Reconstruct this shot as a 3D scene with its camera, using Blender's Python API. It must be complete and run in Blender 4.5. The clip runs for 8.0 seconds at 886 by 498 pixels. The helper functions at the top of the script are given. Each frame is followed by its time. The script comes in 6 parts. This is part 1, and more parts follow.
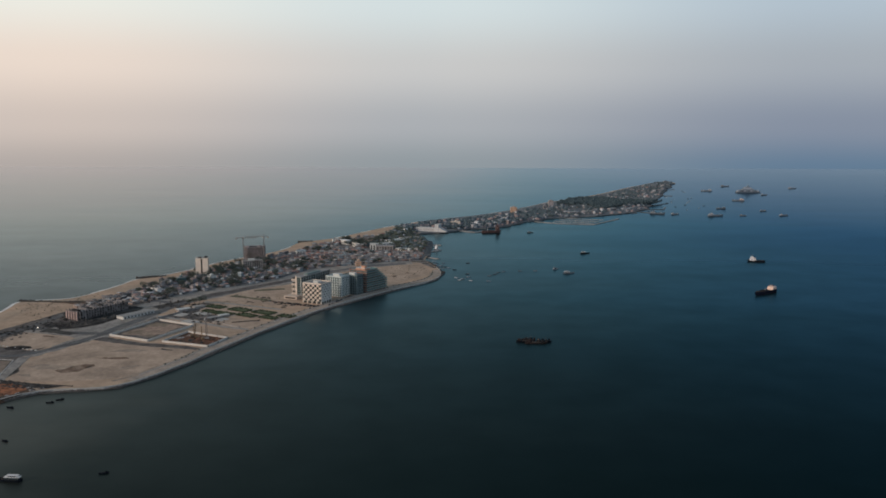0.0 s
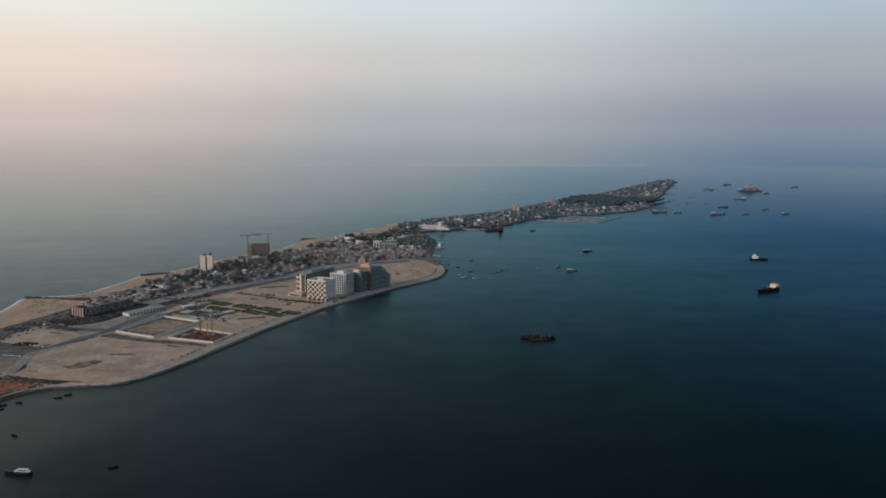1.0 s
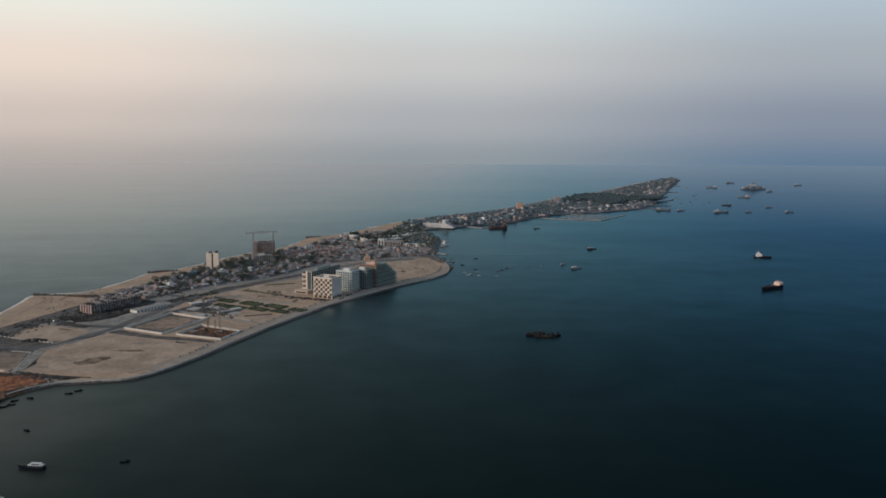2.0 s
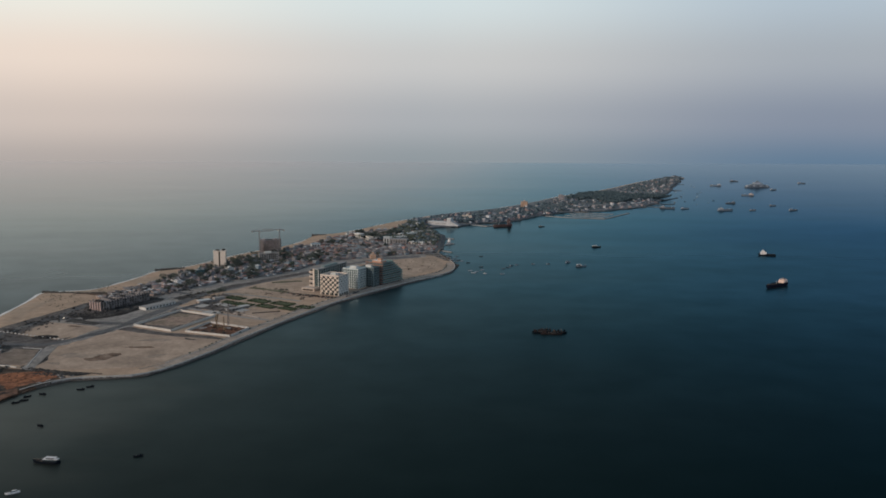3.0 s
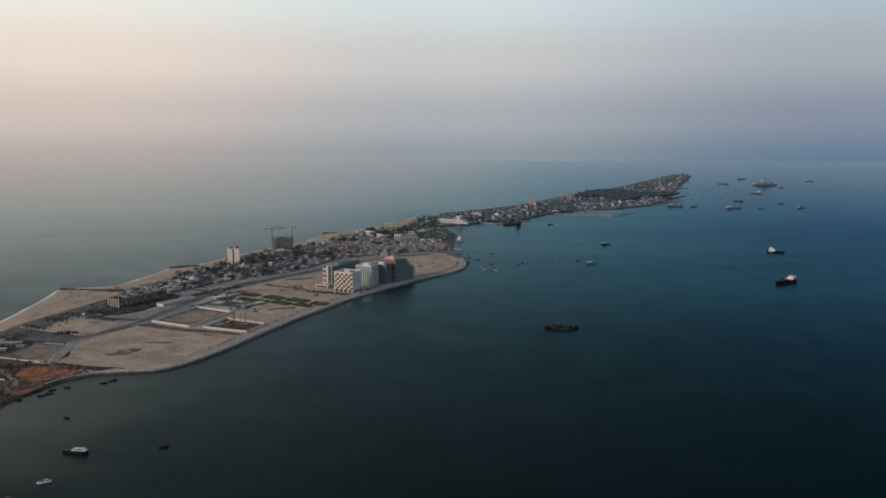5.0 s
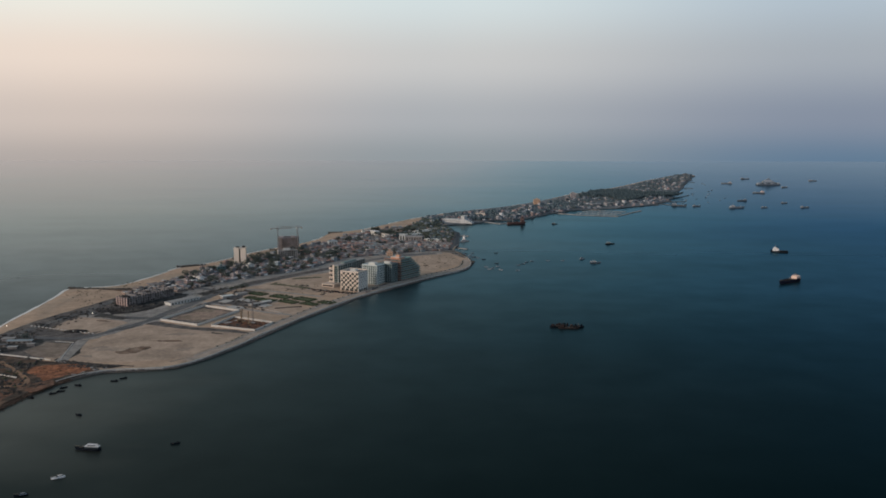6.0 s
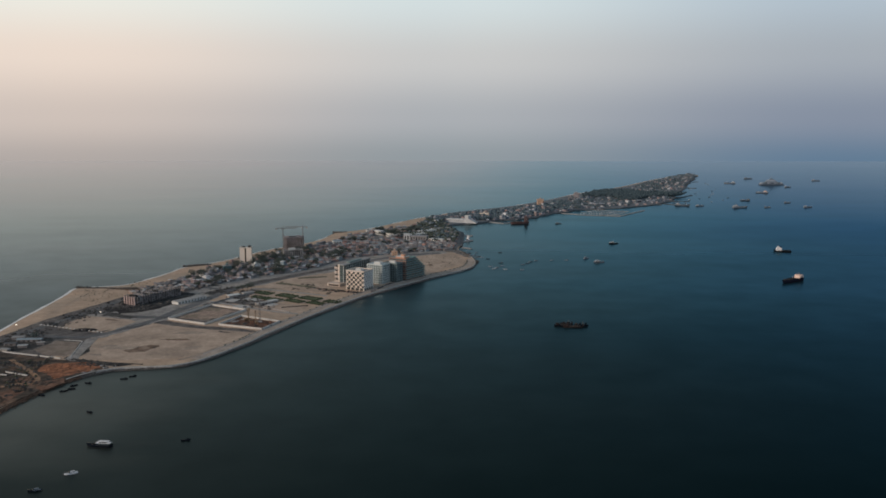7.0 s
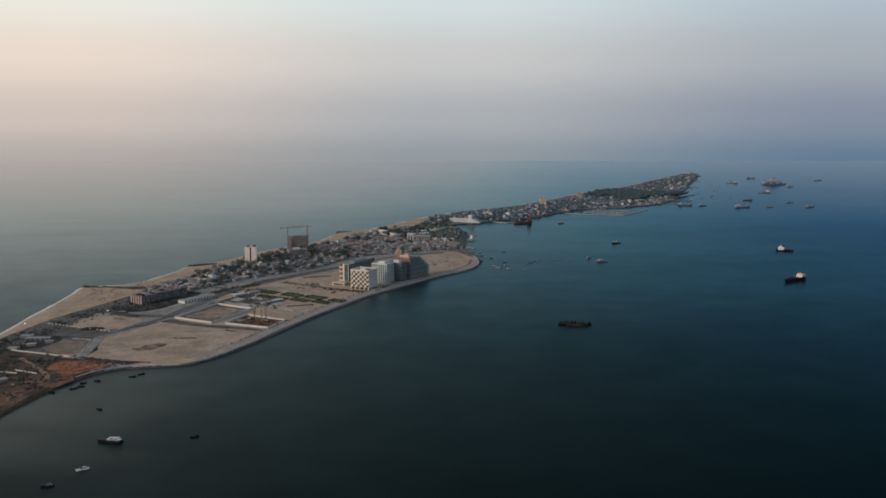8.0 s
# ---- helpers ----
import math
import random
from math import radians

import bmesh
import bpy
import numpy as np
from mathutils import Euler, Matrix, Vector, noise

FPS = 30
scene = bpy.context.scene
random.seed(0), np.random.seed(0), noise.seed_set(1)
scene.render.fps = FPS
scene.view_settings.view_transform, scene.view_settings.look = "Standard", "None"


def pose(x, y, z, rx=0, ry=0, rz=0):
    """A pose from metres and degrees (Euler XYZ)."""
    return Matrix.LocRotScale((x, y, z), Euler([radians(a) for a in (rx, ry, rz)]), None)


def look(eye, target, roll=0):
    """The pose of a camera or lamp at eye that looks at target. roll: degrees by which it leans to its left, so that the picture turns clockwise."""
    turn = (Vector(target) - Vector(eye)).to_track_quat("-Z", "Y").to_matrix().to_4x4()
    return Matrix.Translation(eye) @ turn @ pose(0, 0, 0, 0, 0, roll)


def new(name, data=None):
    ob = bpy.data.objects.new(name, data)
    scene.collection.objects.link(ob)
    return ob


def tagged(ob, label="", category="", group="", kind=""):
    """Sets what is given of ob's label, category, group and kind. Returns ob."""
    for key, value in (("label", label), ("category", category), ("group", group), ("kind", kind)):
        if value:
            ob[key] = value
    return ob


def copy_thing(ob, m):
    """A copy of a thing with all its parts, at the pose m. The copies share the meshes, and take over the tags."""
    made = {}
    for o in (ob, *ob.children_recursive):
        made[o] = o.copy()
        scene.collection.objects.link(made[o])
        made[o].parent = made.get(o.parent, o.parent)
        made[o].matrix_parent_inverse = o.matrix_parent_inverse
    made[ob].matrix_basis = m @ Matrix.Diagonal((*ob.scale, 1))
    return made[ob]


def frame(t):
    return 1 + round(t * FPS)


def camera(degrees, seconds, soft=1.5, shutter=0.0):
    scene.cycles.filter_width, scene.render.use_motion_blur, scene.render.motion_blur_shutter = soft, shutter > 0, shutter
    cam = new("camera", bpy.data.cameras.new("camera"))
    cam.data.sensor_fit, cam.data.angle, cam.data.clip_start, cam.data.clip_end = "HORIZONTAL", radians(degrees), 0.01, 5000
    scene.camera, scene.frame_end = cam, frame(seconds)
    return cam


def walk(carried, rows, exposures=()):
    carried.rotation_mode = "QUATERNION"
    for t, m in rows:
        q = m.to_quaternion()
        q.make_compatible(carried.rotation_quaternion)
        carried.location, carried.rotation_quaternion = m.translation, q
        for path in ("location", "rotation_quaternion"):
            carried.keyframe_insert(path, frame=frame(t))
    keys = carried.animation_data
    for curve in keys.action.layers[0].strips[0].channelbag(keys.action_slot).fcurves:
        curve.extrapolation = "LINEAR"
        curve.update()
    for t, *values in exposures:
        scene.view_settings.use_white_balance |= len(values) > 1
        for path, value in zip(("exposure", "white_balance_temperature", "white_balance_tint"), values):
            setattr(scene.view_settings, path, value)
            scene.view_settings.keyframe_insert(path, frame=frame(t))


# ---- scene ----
cam = camera(54.0, 8.0, soft=1.75)

PATH = [
    (0, 0.00, 0.00, 230.00, 82.032, -0.208, -0.624),
    (0.5, -1.48, -2.08, 229.75, 81.985, -0.220, -0.580),
    (1, -3.27, -4.74, 229.65, 81.915, -0.258, -0.518),
    (1.5, -5.41, -7.60, 229.55, 81.859, -0.275, -0.450),
    (3, -11.99, -17.33, 229.40, 81.703, -0.247, -0.178),
    (3.5, -14.18, -20.75, 229.46, 81.658, -0.230, -0.080),
    (4, -16.22, -24.19, 229.60, 81.615, -0.195, 0.025),
    (4.5, -18.27, -27.70, 229.62, 81.604, -0.143, 0.115),
    (6, -24.30, -38.30, 229.85, 81.597, -0.106, 0.375),
    (6.5, -25.78, -42.00, 230.10, 81.594, -0.080, 0.468),
    (7, -27.10, -45.90, 230.37, 81.594, -0.060, 0.552),
    (7.5, -28.40, -49.90, 230.65, 81.588, -0.038, 0.622),
    (8, -29.55, -53.88, 231.13, 81.574, -0.021, 0.693),
]
walk(cam, [(t, pose(*p)) for t, *p in PATH])

# ---- light ----


def srgb(r, g, b):
    return tuple((c / 255 / 12.92 if c < 11 else ((c / 255 + 0.055) / 1.055) ** 2.4) for c in (r, g, b)) + (1.0,)


SUN_TO = Vector((-0.87, -0.46, 0.30)).normalized()
sun = new("sun", bpy.data.lights.new("sun", "SUN"))
sun.data.energy, sun.data.angle, sun.data.color = 2.1, radians(9.0), (1.0, 0.82, 0.68)
sun.matrix_world = look((0, 0, 900), Vector((0, 0, 900)) - SUN_TO)

world = bpy.data.worlds.new("world")
scene.world = world
world.use_nodes = True
wt = world.node_tree
wt.nodes.clear()


def wnode(kind, **values):
    n = wt.nodes.new(kind)
    for key, value in values.items():
        n.inputs[key].default_value = value
    return n


sky = wt.nodes.new("ShaderNodeTexSky")
sky.sky_type, sky.sun_disc = "NISHITA", False
sky.sun_elevation = math.asin(SUN_TO.z)
sky.sun_rotation = math.atan2(SUN_TO.x, SUN_TO.y) % (2 * math.pi)
sky.dust_density, sky.air_density = 4.0, 1.5
coord = wt.nodes.new("ShaderNodeTexCoord")
axes = wt.nodes.new("ShaderNodeSeparateXYZ")
wt.links.new(coord.outputs["Generated"], axes.inputs[0])
# hazy evening air: one gradient of height towards the sunset, one ahead, one away from it
HEIGHTS = (-0.10, -0.044, 0.004, 0.0675, 0.137, 0.17, 0.206, 0.275, 0.34, 0.6, 1.0)
TOWARDS = ((140, 137, 136), (178, 170, 166), (208, 195, 187), (232, 216, 205), (233, 233, 226), (226, 226, 220),
           (205, 207, 204), (172, 176, 175), (148, 155, 156), (125, 135, 140), (100, 115, 128))
AHEAD = ((108, 124, 132), (146, 155, 161), (172, 176, 181), (196, 197, 199), (206, 217, 221), (170, 190, 200),
           (142, 172, 184), (112, 144, 154), (98, 127, 136), (94, 116, 126), (94, 111, 123))
AWAY = ((63, 95, 122), (98, 124, 149), (133, 144, 162), (157, 166, 179), (168, 183, 199), (114, 143, 164),
           (98, 134, 160), (84, 122, 148), (76, 113, 134), (74, 103, 122), (90, 109, 124))
BEHIND = ((112, 122, 130), (150, 160, 168), (188, 192, 196), (205, 208, 212), (208, 214, 222), (202, 211, 222),
           (194, 206, 220), (182, 198, 214), (172, 189, 208), (146, 167, 190), (94, 112, 130))
HAZE = {"towards": TOWARDS, "ahead": AHEAD, "away": AWAY, "behind": BEHIND}
LOW, HIGH = -0.12, 1.0
level = wt.nodes.new("ShaderNodeMapRange")
level.inputs["From Min"].default_value, level.inputs["From Max"].default_value = LOW, HIGH
wt.links.new(axes.outputs["Z"], level.inputs["Value"])


def height_ramp(stops):
    ramp = wt.nodes.new("ShaderNodeValToRGB")
    ramp.color_ramp.interpolation = "EASE"
    e = ramp.color_ramp.elements
    while len(e) < len(stops):
        e.new(0.5)
    for k, (h, c) in enumerate(zip(HEIGHTS, stops)):
        e[k].position, e[k].color = (h - LOW) / (HIGH - LOW), srgb(*c)
    wt.links.new(level.outputs[0], ramp.inputs[0])
    return ramp


ramps = {k: height_ramp(v) for k, v in HAZE.items()}


def side_mix(a, b, x0, x1, axis="X"):
    turn = wt.nodes.new("ShaderNodeMapRange")
    turn.interpolation_type = "SMOOTHSTEP"
    turn.inputs["From Min"].default_value, turn.inputs["From Max"].default_value = x0, x1
    wt.links.new(axes.outputs[axis], turn.inputs["Value"])
    m = wt.nodes.new("ShaderNodeMix")
    m.data_type = "RGBA"
    wt.links.new(turn.outputs[0], m.inputs["Factor"])
    wt.links.new(a, m.inputs["A"])
    wt.links.new(b, m.inputs["B"])
    return m.outputs["Result"]


air = side_mix(ramps["towards"].outputs[0], ramps["ahead"].outputs[0], -0.42, 0.0)
air = side_mix(air, ramps["away"].outputs[0], 0.0, 0.42)
air = side_mix(ramps["behind"].outputs[0], air, -0.35, 0.3, "Y")
sky_back = wnode("ShaderNodeBackground", Strength=0.02)
wt.links.new(sky.outputs[0], sky_back.inputs["Color"])
air_back = wnode("ShaderNodeBackground", Strength=0.97)
wt.links.new(air, air_back.inputs["Color"])
both = wt.nodes.new("ShaderNodeAddShader")
wt.links.new(sky_back.outputs[0], both.inputs[0])
wt.links.new(air_back.outputs[0], both.inputs[1])
wout = wt.nodes.new("ShaderNodeOutputWorld")
wt.links.new(both.outputs[0], wout.inputs["Surface"])

# ---- materials ----


def surface(name, base, rough=0.8, grain=2.0, patch=0.05, vary=0.35, stain=None, bump=0.0, metal=0.0, spread=0.0, tones=None, spec=0.3):
    """A procedural surface. grain and patch: the two noise scales per metre; vary: how far they darken and lighten it; stain: a second colour
    that lies on it in patches; spread: how far single objects differ; tones: colours from which each object takes one."""
    m = bpy.data.materials.new(name)
    m.use_nodes = True
    nt = m.node_tree
    b = nt.nodes["Principled BSDF"]
    b.inputs["Roughness"].default_value, b.inputs["Metallic"].default_value = rough, metal
    b.inputs["Specular IOR Level"].default_value = spec
    place = nt.nodes.new("ShaderNodeNewGeometry")

    def tex(scale, detail):
        n = nt.nodes.new("ShaderNodeTexNoise")
        n.inputs["Scale"].default_value, n.inputs["Detail"].default_value = scale, detail
        nt.links.new(place.outputs["Position"], n.inputs["Vector"])
        return n.outputs["Fac"]

    def span(value, a, z, lo, hi):
        n = nt.nodes.new("ShaderNodeMapRange")
        for key, v in (("From Min", a), ("From Max", z), ("To Min", lo), ("To Max", hi)):
            n.inputs[key].default_value = v
        nt.links.new(value, n.inputs["Value"])
        return n.outputs[0]

    def mix(a, c, fac, way="MIX"):
        n = nt.nodes.new("ShaderNodeMix")
        n.data_type, n.blend_type = "RGBA", way
        for sock, v in ((n.inputs["A"], a), (n.inputs["B"], c), (n.inputs["Factor"], fac)):
            if isinstance(v, bpy.types.NodeSocket):
                nt.links.new(v, sock)
            else:
                sock.default_value = v
        return n.outputs["Result"]

    col = (*base, 1.0)
    if tones:
        info = nt.nodes.new("ShaderNodeObjectInfo")
        ramp = nt.nodes.new("ShaderNodeValToRGB")
        ramp.color_ramp.interpolation = "CONSTANT"
        e = ramp.color_ramp.elements
        while len(e) < len(tones):
            e.new(0.5)
        for k, c in enumerate(tones):
            e[k].position, e[k].color = k / len(tones), (*c, 1.0)
        if spread < 0:
            nt.links.new(place.outputs["Random Per Island"], ramp.inputs[0])
        else:
            nt.links.new(info.outputs["Random"], ramp.inputs[0])
        col = ramp.outputs[0]
    fine, broad = tex(grain, 4.0), tex(patch, 5.0)
    if stain:
        col = mix(col, (*stain, 1.0), span(broad, 0.48, 0.66, 0.0, 0.9))
    lift = nt.nodes.new("ShaderNodeMath")
    lift.operation = "MULTIPLY"
    nt.links.new(span(fine, 0.25, 0.75, 1 - vary * 0.6, 1 + vary * 0.6), lift.inputs[0])
    nt.links.new(span(tex(patch * 2.7, 3.0), 0.25, 0.75, 1 - vary * 0.6, 1 + vary * 0.6), lift.inputs[1])
    hue = nt.nodes.new("ShaderNodeVectorMath")
    hue.operation = "SCALE"
    if isinstance(col, bpy.types.NodeSocket):
        nt.links.new(col, hue.inputs[0])
    else:
        hue.inputs[0].default_value = col[:3]
    nt.links.new(lift.outputs[0], hue.inputs["Scale"])
    nt.links.new(hue.outputs[0], b.inputs["Base Color"])
    if bump:
        n = nt.nodes.new("ShaderNodeBump")
        n.inputs["Strength"].default_value, n.inputs["Distance"].default_value = 0.6, bump
        nt.links.new(fine, n.inputs["Height"])
        nt.links.new(n.outputs[0], b.inputs["Normal"])
    return m


DRYGRASS = surface("dry_grass", (0.10, 0.098, 0.065), 0.95, 0.3, 0.05, 0.5, stain=(0.20, 0.17, 0.12), spec=0.1)
LAWN = surface("worn_lawn", (0.075, 0.095, 0.055), 0.95, 0.3, 0.06, 0.5, stain=(0.13, 0.125, 0.08), spec=0.1)
GREENSCRUB = surface("green_scrub", (0.05, 0.058, 0.036), 0.95, 0.5, 0.05, 0.5, spec=0.1)
SAND = surface("sand", (0.405, 0.292, 0.212), 0.95, 0.2, 0.02, 0.25, stain=(0.33, 0.26, 0.20), bump=0.05, spec=0.1)
DULLSAND = surface("dull_sand", (0.225, 0.178, 0.142), 0.95, 0.2, 0.04, 0.4, stain=(0.19, 0.15, 0.125), bump=0.1, spec=0.1)
PLOT = surface("levelled_sand", (0.40, 0.302, 0.232), 0.95, 0.3, 0.022, 0.3, stain=(0.30, 0.228, 0.176), bump=0.03, spec=0.1)
DIRT = surface("trodden_earth", (0.102, 0.092, 0.088), 0.95, 0.3, 0.035, 0.7, stain=(0.155, 0.134, 0.12), bump=0.1, spec=0.1)
SCRUB = surface("dry_scrub", (0.066, 0.052, 0.043), 0.95, 0.25, 0.05, 0.7, stain=(0.155, 0.098, 0.068), bump=0.3, spec=0.1)
TOWNEARTH = surface("town_earth", (0.165, 0.155, 0.148), 0.95, 0.3, 0.03, 0.6, stain=(0.20, 0.178, 0.16), spec=0.1)
TRACK = surface("track_earth", (0.28, 0.175, 0.115), 0.95, 0.3, 0.08, 0.4, stain=(0.28, 0.165, 0.105), spec=0.1)
BANK = surface("bank_rock", (0.11, 0.075, 0.057), 0.95, 0.5, 0.08, 0.6, bump=0.3, spec=0.1)
# near black: painted shade at the unfinished block, and dark turned earth
SHADEEARTH = surface("shade_and_dark_earth", (0.03, 0.028, 0.028), 0.95, 0.3, 0.05, 0.6, stain=(0.055, 0.05, 0.048), spec=0.1)
# far earth carries the distance haze in its bluish colour
HAZYEARTH = surface("hazy_far_earth", (0.15, 0.163, 0.175), 0.95, 0.3, 0.03, 0.4, stain=(0.19, 0.196, 0.20), spec=0.1)
SHORESTONE = surface("shore_stone", (0.10, 0.105, 0.11), 0.95, 0.3, 0.03, 0.5, stain=(0.15, 0.15, 0.15), spec=0.1)
SOOT = surface("dark_scrub", (0.055, 0.052, 0.05), 0.95, 0.3, 0.05, 0.7, stain=(0.10, 0.09, 0.08), bump=0.2, spec=0.1)
BROWNEARTH = surface("brown_earth", (0.29, 0.212, 0.168), 0.95, 0.3, 0.05, 0.5, stain=(0.20, 0.165, 0.122), spec=0.1)
DUG = surface("dug_earth", (0.12, 0.065, 0.045), 0.95, 0.3, 0.06, 0.6, stain=(0.07, 0.045, 0.036), bump=0.3, spec=0.1)
PALE_RED = surface("pale_red_earth", (0.165, 0.092, 0.064), 0.95, 0.3, 0.06, 0.6, stain=(0.095, 0.063, 0.048), bump=0.3, spec=0.1)
RED_EARTH = surface("red_earth", (0.28, 0.12, 0.066), 0.95, 0.3, 0.05, 0.6, stain=(0.16, 0.075, 0.05), bump=0.3, spec=0.1)
ASPHALT = surface("asphalt", (0.092, 0.091, 0.094), 0.85, 0.4, 0.03, 0.45, stain=(0.155, 0.143, 0.132))
WORN = surface("worn_grey_ground", (0.232, 0.213, 0.196), 0.92, 0.3, 0.03, 0.5, stain=(0.28, 0.245, 0.21))
PROMENADE = surface("promenade_slabs", (0.325, 0.262, 0.215), 0.9, 0.5, 0.05, 0.35, stain=(0.255, 0.215, 0.185))
PAVING = surface("pale_paving", (0.27, 0.25, 0.23), 0.85, 0.5, 0.05, 0.25, stain=(0.24, 0.22, 0.20))
FADED = surface("faded_grey_sand", (0.29, 0.23, 0.185), 0.95, 0.3, 0.05, 0.3, stain=(0.36, 0.28, 0.22), spec=0.1)
DAMP = surface("damp_earth", (0.155, 0.105, 0.078), 0.95, 0.2, 0.06, 0.6, stain=(0.26, 0.195, 0.15), spec=0.1)
KERB = surface("kerb_concrete", (0.38, 0.36, 0.335), 0.85, 1.0, 0.1, 0.2)
WHITEWALL = surface("whitewashed_wall", (0.46, 0.445, 0.425), 0.8, 1.0, 0.1, 0.2, stain=(0.45, 0.42, 0.38))
FOOTING = surface("footing_rock", (0.115, 0.104, 0.096), 0.9, 0.6, 0.1, 0.5, bump=0.2)
ROCK = surface("groyne_rock", (0.085, 0.075, 0.068), 0.9, 0.6, 0.1, 0.5, bump=0.3, spread=0.2)
# stained concrete, dimmed to paint the shade on the unfinished block's long sides
DIMSTAINED = surface("dim_stained_concrete", (0.19, 0.175, 0.174), 0.9, 0.5, 0.06, 0.5, stain=(0.115, 0.104, 0.10))
CONCRETE = surface("raw_concrete", (0.27, 0.255, 0.245), 0.9, 0.6, 0.08, 0.35, stain=(0.17, 0.15, 0.135))
DARKVOID = surface("dark_opening", (0.025, 0.024, 0.024), 0.9, 0.6, 0.1, 0.3)
SOOTROOF = surface("dark_sheet_roof", (0.10, 0.10, 0.105), 0.8, 0.6, 0.1, 0.4)
SHEDPALE = surface("pale_sheet_roof", (0.34, 0.34, 0.335), 0.7, 0.6, 0.1, 0.2)
DULLCREAM = surface("dull_cream_render", (0.47, 0.39, 0.33), 0.7, 0.5, 0.05, 0.2)
CREAM = surface("cream_cladding", (0.66, 0.56, 0.47), 0.6, 0.5, 0.05, 0.12)
PALE = surface("pale_render", (0.50, 0.50, 0.48), 0.7, 0.5, 0.05, 0.15)
GLASS = surface("tinted_glazing", (0.03, 0.042, 0.047), 0.12, 0.4, 0.1, 0.3, spec=0.6)
DARKTEAL = surface("deep_green_glazing", (0.04, 0.075, 0.08), 0.2, 0.4, 0.1, 0.5, spec=0.5)
PALETEAL = surface("grey_green_slab", (0.16, 0.21, 0.205), 0.7, 0.5, 0.05, 0.2)
PALEGREEN = surface("pale_green_frame", (0.47, 0.51, 0.50), 0.7, 0.5, 0.05, 0.15)
SEAGREEN = surface("pale_green_glass", (0.12, 0.215, 0.205), 0.2, 0.4, 0.1, 0.4, spec=0.6)
TERRACOTTA = surface("terracotta_render", (0.44, 0.245, 0.165), 0.8, 0.5, 0.05, 0.25)
SLATE = surface("grey_green_frame", (0.135, 0.175, 0.18), 0.5, 0.4, 0.1, 0.3)
TEAL = surface("green_glazing", (0.075, 0.125, 0.13), 0.18, 0.4, 0.1, 0.4, spec=0.6)
BROWNSLAB = surface("brown_slab_edge", (0.20, 0.125, 0.105), 0.8, 0.6, 0.08, 0.3)
ROOFGREY = surface("flat_roof", (0.27, 0.26, 0.25), 0.9, 0.5, 0.08, 0.3)
STEEL = surface("painted_steel", (0.30, 0.24, 0.18), 0.6, 1.0, 0.1, 0.3)
RAWSHELL = surface("raw_brown_concrete", (0.275, 0.247, 0.25), 0.9, 0.6, 0.08, 0.45, stain=(0.19, 0.165, 0.155))
CRANESTEEL = surface("grey_crane_steel", (0.15, 0.135, 0.13), 0.6, 1.0, 0.1, 0.3)
YELLOW = surface("yellow_machine_paint", (0.15, 0.10, 0.06), 0.5, 1.0, 0.2, 0.3)
HEDGE = surface("clipped_hedge", (0.048, 0.064, 0.034), 0.9, 1.5, 0.1, 0.6, bump=0.3)
LEAF = surface("leaves", (0.05, 0.062, 0.045), 0.8, 1.0, 0.05, 0.5, tones=((0.055, 0.07, 0.06), (0.064, 0.076, 0.06), (0.046, 0.062, 0.056), (0.07, 0.076, 0.062)))
# far foliage: bluer than the town trees, distance haze put into both colours
HAZYWOODS = surface("hazy_far_leaves", (0.082, 0.113, 0.128), 0.9, 0.1, 0.01, 0.25)
HAZYDENSE = surface("hazy_dense_leaves", (0.048, 0.072, 0.082), 0.9, 0.1, 0.01, 0.25)
BARK = surface("bark", (0.12, 0.09, 0.07), 0.9, 3.0, 0.5, 0.3)
HOUSEWALL = surface("house_render", (0.3, 0.26, 0.23), 0.85, 0.6, 0.1, 0.3, stain=(0.20, 0.185, 0.178), tones=(
    (0.21, 0.20, 0.20), (0.31, 0.30, 0.30), (0.17, 0.172, 0.182), (0.28, 0.19, 0.17), (0.62, 0.61, 0.60), (0.11, 0.116, 0.125), (0.25, 0.22, 0.22), (0.36, 0.31, 0.29), (0.20, 0.25, 0.28), (0.14, 0.144, 0.152)))
HOUSEROOF = surface("house_roofing", (0.2, 0.17, 0.15), 0.85, 0.8, 0.1, 0.4, tones=(
    (0.22, 0.17, 0.162), (0.26, 0.26, 0.27), (0.16, 0.16, 0.168), (0.275, 0.165, 0.148), (0.34, 0.342, 0.35), (0.105, 0.112, 0.12), (0.25, 0.19, 0.18),
    (0.19, 0.188, 0.196), (0.58, 0.575, 0.57), (0.275, 0.195, 0.182), (0.14, 0.14, 0.147), (0.21, 0.265, 0.30)))
BOATPAINT = surface("boat_paint", (0.1, 0.1, 0.1), 0.6, 1.0, 0.2, 0.3, tones=(
    (0.02, 0.024, 0.03), (0.30, 0.34, 0.38), (0.02, 0.022, 0.028), (0.14, 0.18, 0.21), (0.36, 0.39, 0.42), (0.025, 0.035, 0.05), (0.22, 0.26, 0.29)))
# bluish tones: the haze over the far houses is in the colours
HAZYHOUSE = surface("hazy_far_render", (0.3, 0.26, 0.23), 0.9, 0.1, 0.01, 0.3, spread=-1, tones=(
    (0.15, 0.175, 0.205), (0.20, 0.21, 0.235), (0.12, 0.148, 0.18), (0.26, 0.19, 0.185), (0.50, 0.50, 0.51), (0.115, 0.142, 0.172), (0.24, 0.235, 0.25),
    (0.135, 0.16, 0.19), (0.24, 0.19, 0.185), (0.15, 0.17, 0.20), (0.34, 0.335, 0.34)))
